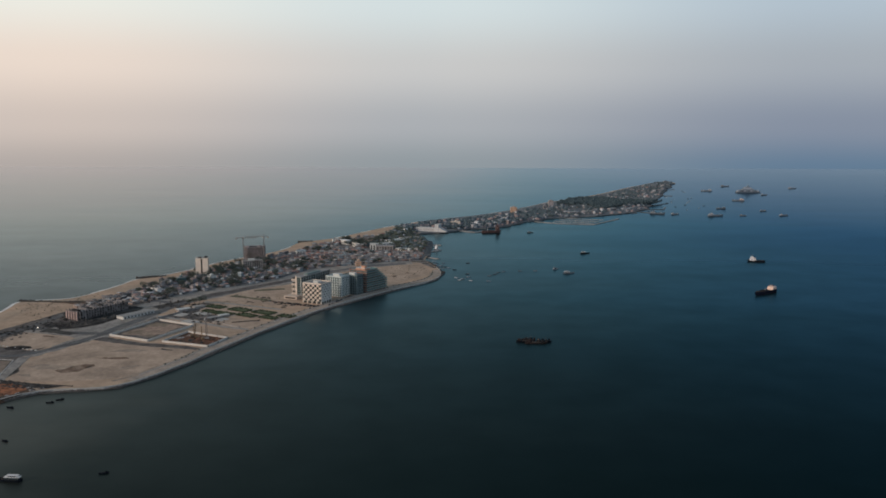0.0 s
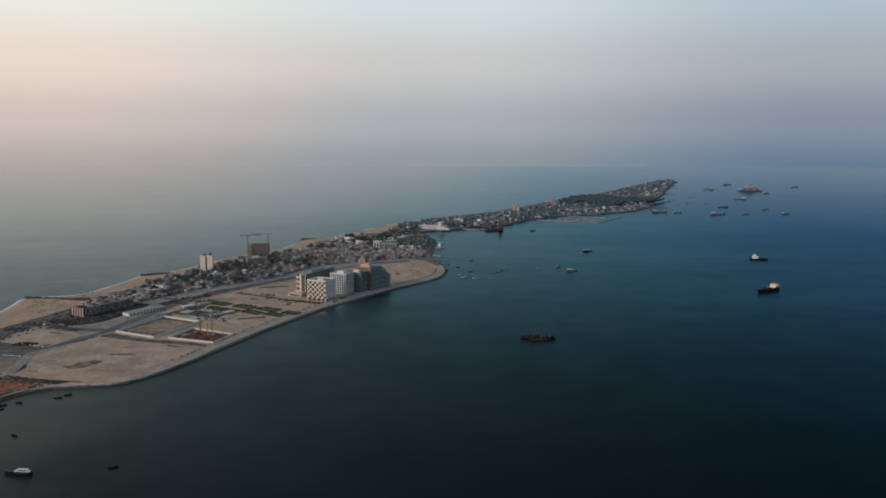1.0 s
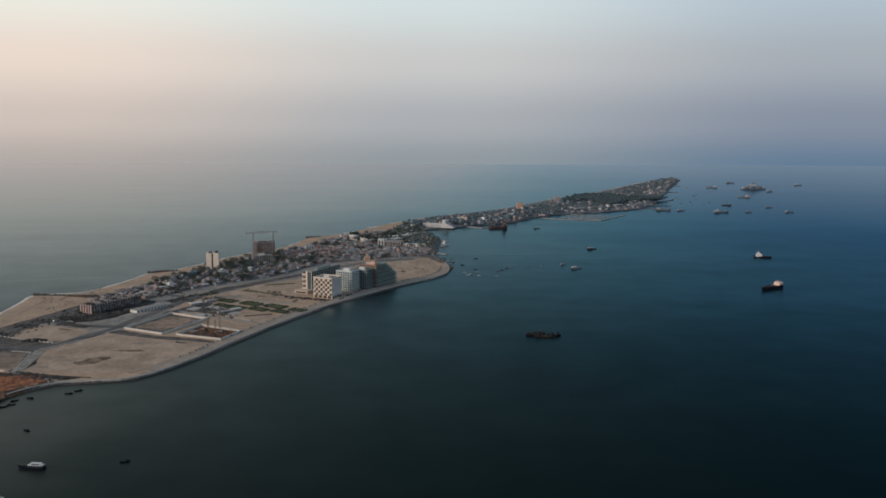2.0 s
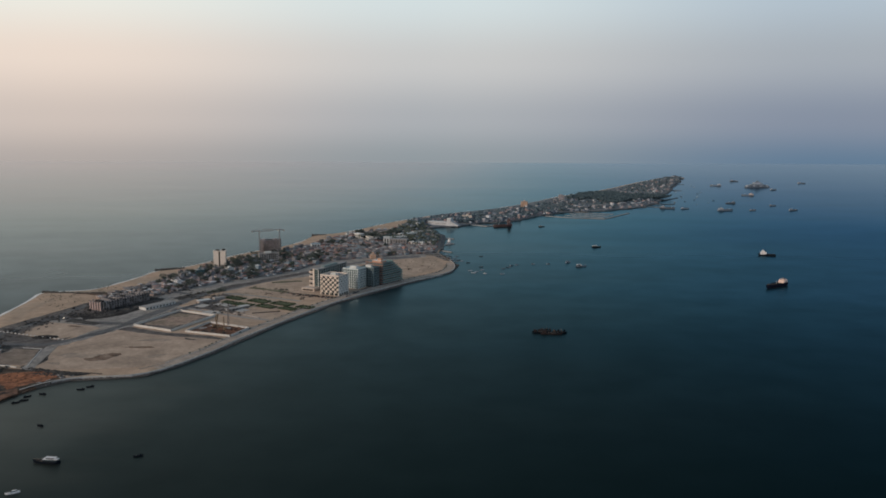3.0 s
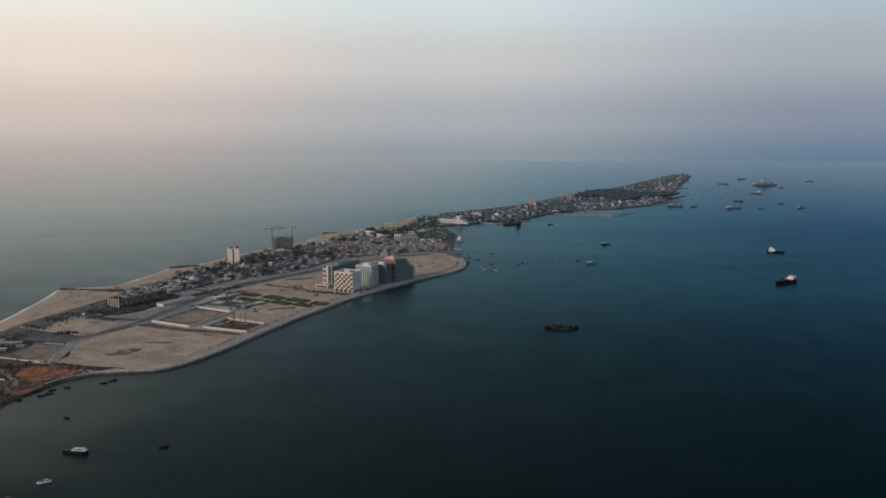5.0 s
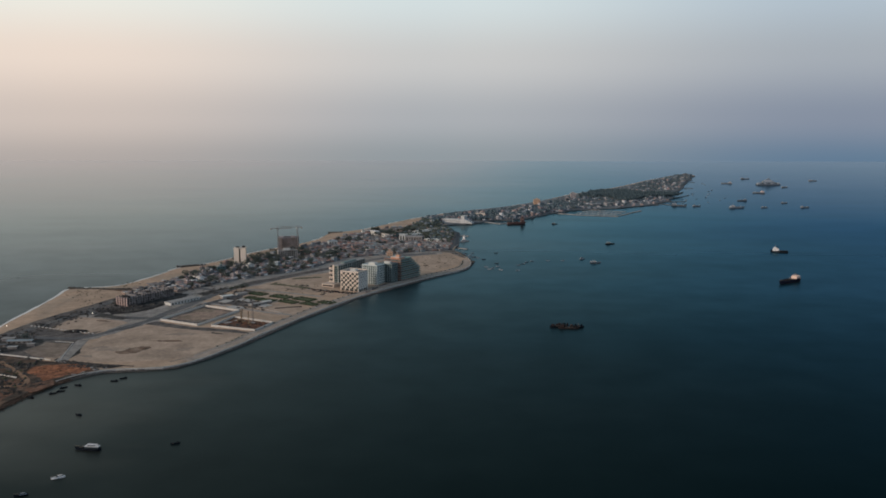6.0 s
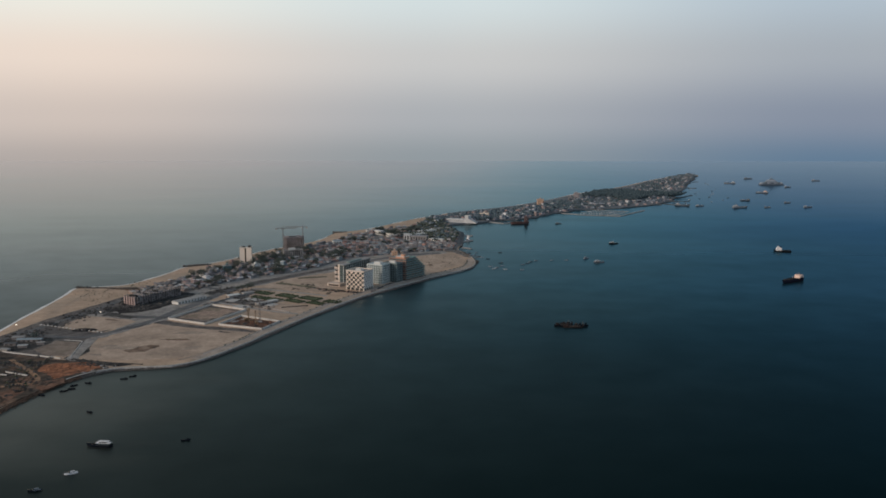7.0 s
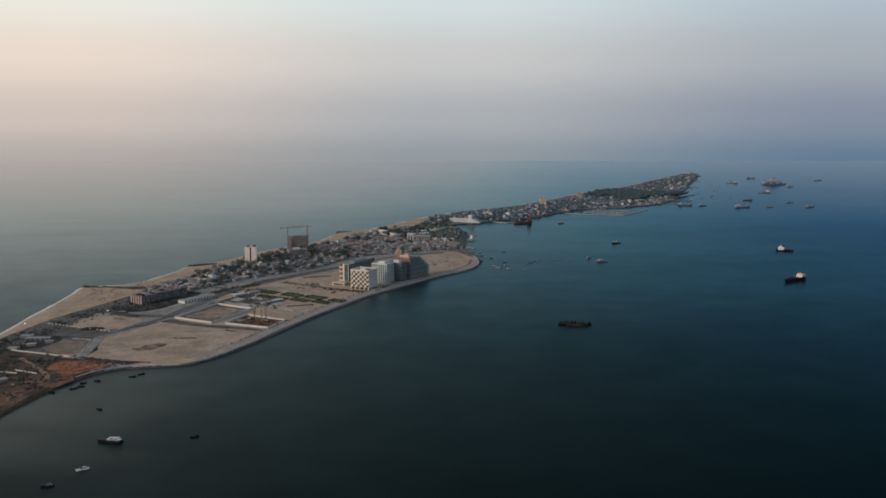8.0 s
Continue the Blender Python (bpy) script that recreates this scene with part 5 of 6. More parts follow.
heap([(-120, 1330, 9), (-100, 1318, 10), (-80, 1322, 9), (-60, 1330, 8), (-40, 1352, 7)], SCRUB, "thin strip of dull scrub on sand", 17, low=.2, high=.5)


def parked_car():
    c = thing("parked_car", pose(0, 0, 0), "parked car beside the apartment blocks", "car", "parked cars")
    body = Shape().add([(-2.2, -.88, .35), (2.2, -.88, .35), (2.2, .88, .35), (-2.2, .88, .35), (-2.2, -.88, .85), (2.15, -.86, .75), (2.15, .86, .75), (-2.2, .88, .85)],
                       [(3, 2, 1, 0), (4, 5, 6, 7), (0, 1, 5, 4), (1, 2, 6, 5), (2, 3, 7, 6), (3, 0, 4, 7)])
    part("body", body, CARPAINT, c)
    part("cabin", Shape().box(-1.7, 1.0, -.8, .8, .85, 1.45, None, .22), DARKVOID, c)
    for x in (-1.4, 1.4):
        for y in (-.8, .8):
            part("wheel", Shape().tube((x, y - .12, .33), (x, y + .12, .33), .33, .33, 10), DARKVOID, c)
    return c


CARPAINT = surface("car_paint", (0.1, 0.1, 0.1), 0.5, 1.0, 0.2, 0.1, spec=0.3, tones=((0.03, 0.03, 0.035), (0.06, 0.06, 0.065), (0.02, 0.02, 0.025), (0.22, 0.22, 0.22), (0.09, 0.03, 0.03), (0.05, 0.06, 0.09)))
rng_cars = random.Random(14)
bays = [(-214 + 4.1 * k + rng_cars.uniform(-.5, .5), 1124 - 1.75 * k + rng_cars.uniform(-1.2, 1.2), 155) for k in range(17) if k not in (5, 11)]
bays += [(-196 + 4.4 * k, 1112 - 1.9 * k + rng_cars.uniform(-1, 1), 66) for k in range(11) if k not in (3, 8)]
bays += [(-133 + 2.2 * k + rng_cars.uniform(-.6, .6), 1104 + 6.2 * k, 66) for k in range(12) if k % 4 != 2]
first_car = parked_car()
for k, (x, y, a) in enumerate(bays):
    m = turned(x, y, a + rng_cars.uniform(-5, 5), LAND + .16)
    if k == 0:
        first_car.matrix_basis = m
    else:
        copy_thing(first_car, m)


def promenade_shrub():
    b = thing("promenade_shrub", pose(0, 0, 0), "small round shrub in a kerb beside the promenade", "shrub", "promenade shrubs")
    rng = random.Random(19)
    s = Shape()
    for k in range(16):
        a, r = rng.uniform(0, 6.28), 1.0 * math.sqrt(rng.random())
        s.clump((r * math.cos(a), r * math.sin(a), rng.uniform(.5, 1.7)), rng.uniform(.35, .6), rng)
    part("foliage", s, LEAF, b)
    part("stem", Shape().tube((0, 0, 0), (0, 0, .9), .12, .08, 5), BARK, b)
    part("kerb_ring", Shape().prism([(1.1 * math.cos(k * .7854), 1.1 * math.sin(k * .7854)) for k in range(8)], 0, .35), KERB, b)
    return b


shrub = promenade_shrub()
for k, q in enumerate(along(bay_line, 24, 72, 13.6)[::1]):
    m = turned(q.x, q.y, k * 47, LAND + .1)
    if k == 0:
        shrub.matrix_basis = m
    else:
        copy_thing(shrub, m)


def low_shed(k):
    w, d, h = (7.5, 4.8, 9.5, 5.5)[k], (5.0, 4.0, 5.5, 5.2)[k], (2.5, 2.3, 2.7, 3.0)[k]
    b = thing("low_shed", pose(0, 0, 0), "low shed of grey sheets and blocks on dark ground", "shed", "low sheds")
    part("wall", Shape().box(-w / 2, w / 2, -d / 2, d / 2, 0, h), SHEDWALL, b)
    if k % 2:
        part("roof", Shape().box(-w / 2 - .3, w / 2 + .3, -d / 2 - .3, d / 2 + .3, h, h + .25), SHEDROOF, b)
    else:
        part("roof", Shape().gable(-w / 2, w / 2, -d / 2, d / 2, h, h + .8), SHEDROOF, b)
    part("door", Shape().box(-.6, .6, -d / 2 - .06, -d / 2 + .02, 0, 2.0), DARKVOID, b)
    return b


SHEDWALL = surface("shed_sheets", (0.1, 0.1, 0.1), 0.85, 0.6, 0.1, 0.4, tones=((0.125, 0.122, 0.125), (0.18, 0.17, 0.166), (0.095, 0.095, 0.098), (0.23, 0.18, 0.158), (0.145, 0.145, 0.15)))
SHEDROOF = surface("shed_roofing", (0.1, 0.1, 0.1), 0.8, 0.8, 0.1, 0.4, tones=((0.135, 0.135, 0.14), (0.20, 0.195, 0.195), (0.10, 0.10, 0.105), (0.27, 0.265, 0.265), (0.21, 0.165, 0.148), (0.155, 0.155, 0.16), (0.40, 0.395, 0.39)))
SHEDLAND = [(-456, 1092), (-441, 1150), (-424, 1192), (-398, 1196), (-352, 1164), (-366, 1132), (-388, 1106), (-408, 1104), (-420, 1080), (-440, 1070)]
sheet("dark_ground", SHEDLAND, DIRT, "dark littered ground between low sheds", "earth", 0.165, 5.0)
SHEDS = [low_shed(k) for k in range(4)]
rng_sheds = random.Random(6)
spots = []
while len(spots) < 92:
    x, y = rng_sheds.uniform(-458, -350), rng_sheds.uniform(1070, 1198)
    if inside(x, y, SHEDLAND) and all(abs(x - a) + abs(y - c) > 7.2 for a, c in spots):
        spots.append((x, y))
for k, (x, y) in enumerate(spots):
    m = turned(x, y, 52 + rng_sheds.choice((0, 90)) + rng_sheds.uniform(-12, 12))
    if k < 4:
        SHEDS[k].matrix_basis = m
    else:
        copy_thing(SHEDS[rng_sheds.randrange(4)], m)


def street_lamp(x, y):
    l = thing("street_lamp", turned(x, y, 0), "tall street lamp, lit, beside the sand", "street lamp", "street lamps")
    part("pole", Shape().tube((0, 0, 0), (0, 0, 8), .12, .07, 6), STEEL, l)
    part("arm", Shape().tube((0, 0, 8), (0, -1.4, 8.3), .06, .05, 5), STEEL, l)
    part("lamp_head", Shape().box(-.35, .35, -2.0, -1.2, 8.1, 8.45), LAMPGLOW, l, "lit lamp head")


street_lamp(-434, 940)
street_lamp(-500, 875)

# ---- the town ----
def house_kind(k, rng):
    """One kind of small house with its parts, standing out of the way until copied."""
    w, d = rng.uniform(5.2, 8.8), rng.uniform(4.6, 7)
    floors = (1, 1, 1, 2, 1, 1, 1, 2, 1, 1, 1, 3)[k % 12]
    h = 2.7 * floors + rng.uniform(-.2, .3)
    label = ("small rendered house with sheet roof", "flat-roofed rendered town house", "rendered town house of three storeys")[floors - 1]
    b = thing("town_house", pose(0, 0, 0), label, "house", "town houses")
    wall = part("wall", Shape().box(-w / 2, w / 2, -d / 2, d / 2, 0, h), HOUSEWALL, b)
    if floors == 1 and k % 4:
        part("roof", Shape().gable(-w / 2, w / 2, -d / 2, d / 2, h, h + rng.uniform(.5, 1.3)), HOUSEROOF, b)
    else:
        roof = part("roof", Shape().box(-w / 2 - .3, w / 2 + .3, -d / 2 - .3, d / 2 + .3, h, h + .35), HOUSEROOF, b)
        if floors > 1:
            part("roof_tank", Shape().box(-w * .1, w * .12, -.8, .9, h + .35, h + 1.7), HOUSEROOF, roof)
    if k % 2:
        part("lean_to", Shape().box(w / 2, w / 2 + 2.6, -d / 2 + .5, d / 2 - .5, 0, 2.2), HOUSEROOF, b, "low lean-to")
    pane = Shape().box(-.65, .65, -.05, .05, -.6, .6).data("window", GLASS)
    for f in range(floors):
        for j in range(int(w // 3)):
            put("window", pane, wall, -w / 2 + 1.7 + j * 3, -d / 2 - .03, f * 2.9 + 1.6)
    part("door", Shape().box(w / 2 - 1.4, w / 2 - .5, -d / 2 - .06, -d / 2, 0, 2.0), DARKVOID, wall)
    return b, max(w, d)


rng_town = random.Random(21)
KINDS = [house_kind(k, rng_town) for k in range(12)]
BACK = curve_through(TOWN_BACK, 8)
EDGE = curve_through(TOWN_FRONT + [(-26, 1500), (-18, 1610), (-14, 1712), (-46, 1850)], 8)
KEEP_CLEAR = [(-72, 1714, 17), (-50, 1750, 16), (-96, 1660, 16), (-58, 1600, 14), (-176, 1696, 11), (-154, 1660, 12), (-112, 1616, 9), (-355, 1326, 20), (-308, 1490, 27), (-290, 1395, 24), (-92, 1612, 20), (-238, 1560, 12), (-124, 1425, 10)]
taken = []
sites = []
for tries in range(22000):
    i = rng_town.randrange(len(BACK) - 1)
    f = rng_town.random()
    v = rng_town.random()
    p = BACK[i].lerp(BACK[i + 1], f).lerp(EDGE[i].lerp(EDGE[i + 1], f), v)
    if any((p.x - x) ** 2 + (p.y - y) ** 2 < r * r for x, y, r in KEEP_CLEAR):
        continue
    if any(abs(p.x - x) + abs(p.y - y) < 7.4 for x, y in taken):
        continue
    taken.append((p.x, p.y))
    d = EDGE[i + 1] - EDGE[i]
    sites.append((p.x, p.y, math.degrees(math.atan2(d.y, d.x)), v))
sites.sort(key=lambda s: s[1])
leafy = [k % 5 == 3 or (s[1] > 1600 and s[0] > -200 and k % 2) for k, s in enumerate(sites)]
house_sites = [s for s, green in zip(sites, leafy) if not green]
tree_sites = [s for s, green in zip(sites, leafy) if green]
first = [False] * len(KINDS)
for n, (x, y, a, v) in enumerate(house_sites[:290]):
    k = rng_town.choice((0, 1, 2, 4, 6, 9, 0, 1, 3, 5, 7, 10, 8, 11, 2, 4, 6, 5, 8, 9, 10))
    m = pose(x, y, LAND + .05, 0, 0, a - 90 * rng_town.choice((0, 1)) - 90 + rng_town.uniform(-6, 6))
    if not first[k]:
        KINDS[k][0].matrix_basis = m
        first[k] = True
    else:
        copy_thing(KINDS[k][0], m)
for k, (ob, r) in enumerate(KINDS):
    if not first[k]:
        x, y, a, v = house_sites.pop()
        ob.matrix_basis = pose(x, y, LAND + .05, 0, 0, a)


def rest_of_town():
    rng = random.Random(8)
    s = Shape()
    for x, y, a, v in house_sites[290:]:
        w, d, h = rng.uniform(5, 9.5), rng.uniform(4.5, 7.5), rng.choice((2.6, 2.8, 3.0, 2.7, 3.1, 2.5, 5.6))
        m = Matrix.Translation((x, y, 0)) @ Matrix.Rotation(radians(a) + rng.uniform(-.12, .12), 4, "Z")
        s.box(-w / 2, w / 2, -d / 2, d / 2, LAND - .3, LAND + h, m)
        s.box(-w / 2 - .3, w / 2 + .3, -d / 2 - .3, d / 2 + .3, LAND + h + .02, LAND + h + rng.uniform(.3, 1.2), m, rng.uniform(0, 1.8))
    tagged(part("far_town", s, MIDHOUSE), "crowded low houses in the back of the town", "houses", kind="stuff")


rest_of_town()


def tree_kind(k):
    rng = random.Random(60 + k)
    h = (8.0, 10.0, 7.0, 11.5)[k]
    t = thing("tree", pose(0, 0, 0), "dark green broad-leaved tree among houses", "tree", "town trees")
    wood = Shape().tube((0, 0, 0), (0, 0, h * .45), .32, .2, 6)
    crown = Shape()
    for j in range(6):
        a = j * 1.05 + rng.random()
        tip = (math.cos(a) * h * .3, math.sin(a) * h * .3, h * rng.uniform(.55, .8))
        wood.tube((0, 0, h * .4), tip, .14, .05, 4)
    for j in range(110):
        a, r = rng.uniform(0, 6.28), h * .46 * math.sqrt(rng.random())
        z = h * (.62 + .33 * math.sqrt(max(0, 1 - (r / (h * .5)) ** 2)) * rng.uniform(-.7, 1))
        crown.clump((r * math.cos(a), r * math.sin(a), z), rng.uniform(.35, .95), rng)
    part("trunk", wood, BARK, t)
    part("crown", crown, LEAF, t)
    return t


TREES = [tree_kind(k) for k in range(4)]
extra = [(-310, 1112, 0, 0), (-303, 1110, 0, 0), (-316, 1108, 0, 0), (-298, 1112, 0, 0)]
for k in range(12):
    f = rng_town.random()
    extra.append((-400 + 62 * f + rng_town.uniform(-8, 8), 1215 + 110 * f + rng_town.uniform(-10, 25), 0, 0))
for x, y in ((-462, 836), (-488, 800), (-492, 815), (-470, 760)):
    extra.append((x, y, 0, 0))
for k in range(9):
    f = rng_town.random()
    extra.append((-330 + 40 * f + rng_town.uniform(-14, 14), 1345 + 110 * f, 0, 0))
for k in range(40):
    f = rng_town.random()
    extra.append((-176 + 125 * f + rng_town.uniform(-12, 14), 1680 + 160 * f + rng_town.uniform(-40, 8), 0, 0))
for gx, gy, spread, count in ((-318, 1345, 16, 6), (-345, 1385, 12, 4), (-292, 1250, 9, 7), (-366, 1250, 10, 3), (-210, 1600, 14, 9), (-150, 1560, 10, 6), (-178, 1742, 5, 7), (-150, 1680, 12, 12), (-110, 1740, 16, 14)):
    for k in range(count):
        extra.append((gx + rng_town.gauss(0, spread), gy + rng_town.gauss(0, spread), 0, 0))
for n, (x, y, a, v) in enumerate((extra + tree_sites)[:290]):
    m = pose(x, y, LAND + .05, 0, 0, rng_town.uniform(0, 360))
    if n < 4:
        TREES[n].matrix_basis = m
    else:
        copy_thing(TREES[rng_town.randrange(4)], m)


WOOD_EDGE = [(362, 2575), (417, 2685), (477, 2775), (533, 2780), (577, 2718), (634, 2680), (695, 2640), (611, 2572), (538, 2530), (490, 2425), (459, 2440), (458, 2560), (410, 2565)]


def far_houses(name, count, low, high, seed, label, v0=0.1, v1=0.97, tall=0.1):
    """The rest of the town, too far off and too many to count."""
    rng = random.Random(seed)
    s = Shape()
    for k in range(count):
        i = rng.randrange(low, high)
        f, v = rng.random(), rng.uniform(v0, v1)
        p = sea_line[i].lerp(sea_line[i + 1], f).lerp(bay_line[i].lerp(bay_line[i + 1], f), v)
        if inside(p.x, p.y, WOOD_EDGE) or (-50 < p.x < 45 and 1870 < p.y < 1950):
            continue
        # the houses stand in clusters, with gaps of trees and bare ground
        if noise.noise(Vector((p.x, p.y, seed)) * 0.016) < rng.uniform(-.45, .05):
            continue
        wide = rng.choice((1.0, 1.0, 1.0, 1.35, 1.9))
        w, d, h = rng.uniform(4.5, 9) * wide, rng.uniform(4, 7.5) * wide ** .5, rng.choice((2.3, 2.5, 2.7, 2.6, 4.6)) if rng.random() > tall else rng.uniform(6, 10)
        m = Matrix.Translation((p.x, p.y, 0)) @ Matrix.Rotation(rng.uniform(-.3, .3) + 1.0, 4, "Z")
        s.box(-w / 2, w / 2, -d / 2, d / 2, LAND - .5, LAND + h, m)
        s.box(-w / 2 - .3, w / 2 + .3, -d / 2 - .3, d / 2 + .3, LAND + h + .02, LAND + h + rng.uniform(.3, 1.4), m, rng.uniform(0, 2.0))
    return tagged(part(name, s, HAZYHOUSE), label, "houses", kind="stuff")


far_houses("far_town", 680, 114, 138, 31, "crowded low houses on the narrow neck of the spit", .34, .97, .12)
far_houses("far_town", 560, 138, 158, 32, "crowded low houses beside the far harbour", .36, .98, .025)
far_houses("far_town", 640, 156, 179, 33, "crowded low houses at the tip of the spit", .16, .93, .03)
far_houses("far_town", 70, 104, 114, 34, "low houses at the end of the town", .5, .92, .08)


def far_woods(name, count, low, high, v0, v1, seed, label, size=(4, 8), leaf=HAZYWOODS):
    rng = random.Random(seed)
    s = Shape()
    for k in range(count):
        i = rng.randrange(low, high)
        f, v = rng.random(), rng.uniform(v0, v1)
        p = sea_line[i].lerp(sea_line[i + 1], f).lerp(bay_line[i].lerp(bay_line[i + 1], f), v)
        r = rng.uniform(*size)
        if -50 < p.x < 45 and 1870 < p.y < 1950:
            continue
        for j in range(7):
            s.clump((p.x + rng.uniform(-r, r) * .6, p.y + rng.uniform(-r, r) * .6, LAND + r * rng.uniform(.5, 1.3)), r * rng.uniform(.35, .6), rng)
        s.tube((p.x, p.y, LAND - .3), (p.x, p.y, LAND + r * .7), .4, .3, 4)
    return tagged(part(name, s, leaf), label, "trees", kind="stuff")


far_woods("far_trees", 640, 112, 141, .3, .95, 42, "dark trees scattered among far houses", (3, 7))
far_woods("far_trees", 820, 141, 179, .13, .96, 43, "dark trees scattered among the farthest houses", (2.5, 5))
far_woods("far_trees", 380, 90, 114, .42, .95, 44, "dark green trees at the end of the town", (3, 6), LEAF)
far_woods("far_trees", 260, 90, 114, .42, .95, 47, "trees at the end of the town, haze in their grey-green", (3, 5))
far_woods("far_trees", 420, 114, 150, .35, .95, 45, "trees on the narrow neck, haze in their grey-green", (3, 6))
far_woods("far_trees", 260, 158, 179, .12, .97, 46, "trees at the tip of the spit, haze in their grey-green", (3, 5))


def dense_wood():
    rng = random.Random(41)
    s = Shape()
    xs, ys = [p[0] for p in WOOD_EDGE], [p[1] for p in WOOD_EDGE]
    for k in range(4200):
        x, y = rng.uniform(min(xs), max(xs)), rng.uniform(min(ys), max(ys))
        if not inside(x + rng.uniform(-12, 12), y + rng.uniform(-12, 12), WOOD_EDGE):
            continue
        r = rng.uniform(4.5, 8.5)
        for j in range(5):
            s.clump((x + rng.uniform(-r, r) * .6, y + rng.uniform(-r, r) * .6, LAND + r * rng.uniform(.6, 1.35)), r * rng.uniform(.35, .6), rng)
        s.tube((x, y, LAND - .3), (x, y, LAND + r * .8), .4, .3, 4)
    tagged(part("far_woods", s, HAZYDENSE), "dense dark wood on the far part of the spit", "trees", kind="stuff")


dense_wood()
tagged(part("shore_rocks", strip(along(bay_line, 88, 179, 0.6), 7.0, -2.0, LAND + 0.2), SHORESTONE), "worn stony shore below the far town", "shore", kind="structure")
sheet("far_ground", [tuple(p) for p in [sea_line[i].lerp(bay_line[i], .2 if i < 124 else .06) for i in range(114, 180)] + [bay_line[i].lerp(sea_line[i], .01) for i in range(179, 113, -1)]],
      HAZYEARTH, "trodden earth between far houses, blue-grey haze in its colour", "earth", 0.10)


def plain_block(x, y, w, d, h, turn, material, label):
    b = thing("apartment_house", turned(x, y, turn), label, "building")
    wall = part("wall", Shape().box(-w / 2, w / 2, -d / 2, d / 2, 0, h), material, b)
    roof = part("roof", Shape().box(-w / 2 - .3, w / 2 + .3, -d / 2 - .3, d / 2 + .3, h, h + .5), ROOFGREY, b)
    part("roof_hut", Shape().box(-2, 2, -2, 2, h + .5, h + 2.8), material, roof)
    pane = shared_box(1.5, .1, 1.3, GLASS, "window")
    for r in range(int(h / 3)):
        for c in range(int(w / 3.4)):
            put("window", pane, wall, -w / 2 + 2 + c * 3.4, -d / 2 - .03, r * 3 + 1.7)


plain_block(-124, 1425, 9, 8, 8, 10, ORANGE, "ochre apartment house at edge of town")
plain_block(213, 2296, 17, 14, 19, 0, ORANGE, "tall ochre apartment house on the far spit")
plain_block(342, 2520, 14, 14, 18, 0, FARSTONE, "tall pinkish apartment house on the far spit")
plain_block(318, 2470, 9, 9, 9, 0, FARSTONE, "narrow apartment house on the far spit")
plain_block(52, 2030, 22, 12, 10, 0, CREAM, "cream apartment house on the narrow neck")
plain_block(-192, 1722, 18, 11, 7, 15, PALE, "white apartment house near the beach")
plain_block(-368, 1255, 12, 9, 10, 30, TEAL, "dark teal apartment house at edge of town")
plain_block(-385, 1240, 14, 9, 8, 30, HOUSEWALL, "pinkish apartment house at edge of town")
plain_block(-330, 1280, 12, 8, 8, 50, PALE, "white town house at edge of town")

for x, y, w, d, a, roof, label in ((482, 2480, 34, 16, 25, SHEDPALE, "pale warehouse roof below the far wood"), (492, 2400, 30, 12, 40, SHEDPALE, "pale shed roof beside the far harbour"),
                                   (408, 2330, 46, 13, 28, ROOFGREY, "long grey shed beside the far harbour"), (362, 2296, 30, 12, 25, SHEDPALE, "pale shed roof beside the marina"),
                                   (562, 2540, 30, 14, 48, SHEDPALE, "pale shed roof at the far shore"), (258, 2190, 30, 12, 30, BLUEROOF, "dull blue shed roof beside the marina")):
    shed(x, y, w, d, 6, a, roof, label, FARSTONE)

# ---- harbour works ----
def jetty(line, width, label, high=1.2, material=None):
    tagged(part("jetty", strip([Vector(p) for p in line], width, -2, high), material or CONCRETE), label, "jetty", kind="structure")


jetty([(250, 2126), (300, 2090), (384, 2064), (472, 2200)], 6, "long pale breakwater round the marina")
for r in range(3):
    jetty([(300 + 18 * r, 2142 + 38 * r), (392 + 18 * r, 2096 + 38 * r)], 3, "narrow pale pontoon in the marina", .9, CONCRETE)
jetty([(-8, 1600), (14, 1622)], 6, "short dark dock beside the town")
jetty([(-8, 1700), (16, 1690)], 6, "short dark dock beside the town")
jetty([(-8, 1530), (10, 1512)], 4, "short dark dock beside the town")
for p, q in (((520, 2365), (570, 2346)), ((560, 2400), (630, 2302)), ((600, 2450), (686, 2467)), ((655, 2580), (752, 2701)), ((780, 2980), (830, 2940)),
             ((870, 3265), (925, 3262)), ((960, 3604), (1012, 3605))):
    jetty([p, tuple(Vector(p).lerp(Vector(q), .7))], 4, "narrow dark jetty in the far harbour", 1.2, SHORESTONE)
jetty([(60, 1935), (92, 1906), (130, 1930)], 10, "dock at the narrow neck")
rock_bank([(11, 1345), (16, 1368), (8, 1400), (2, 1440), (-10, 1480)], 7, 1.8, 150, "loose dark rocks round the cape", 9, name="rock_footing")


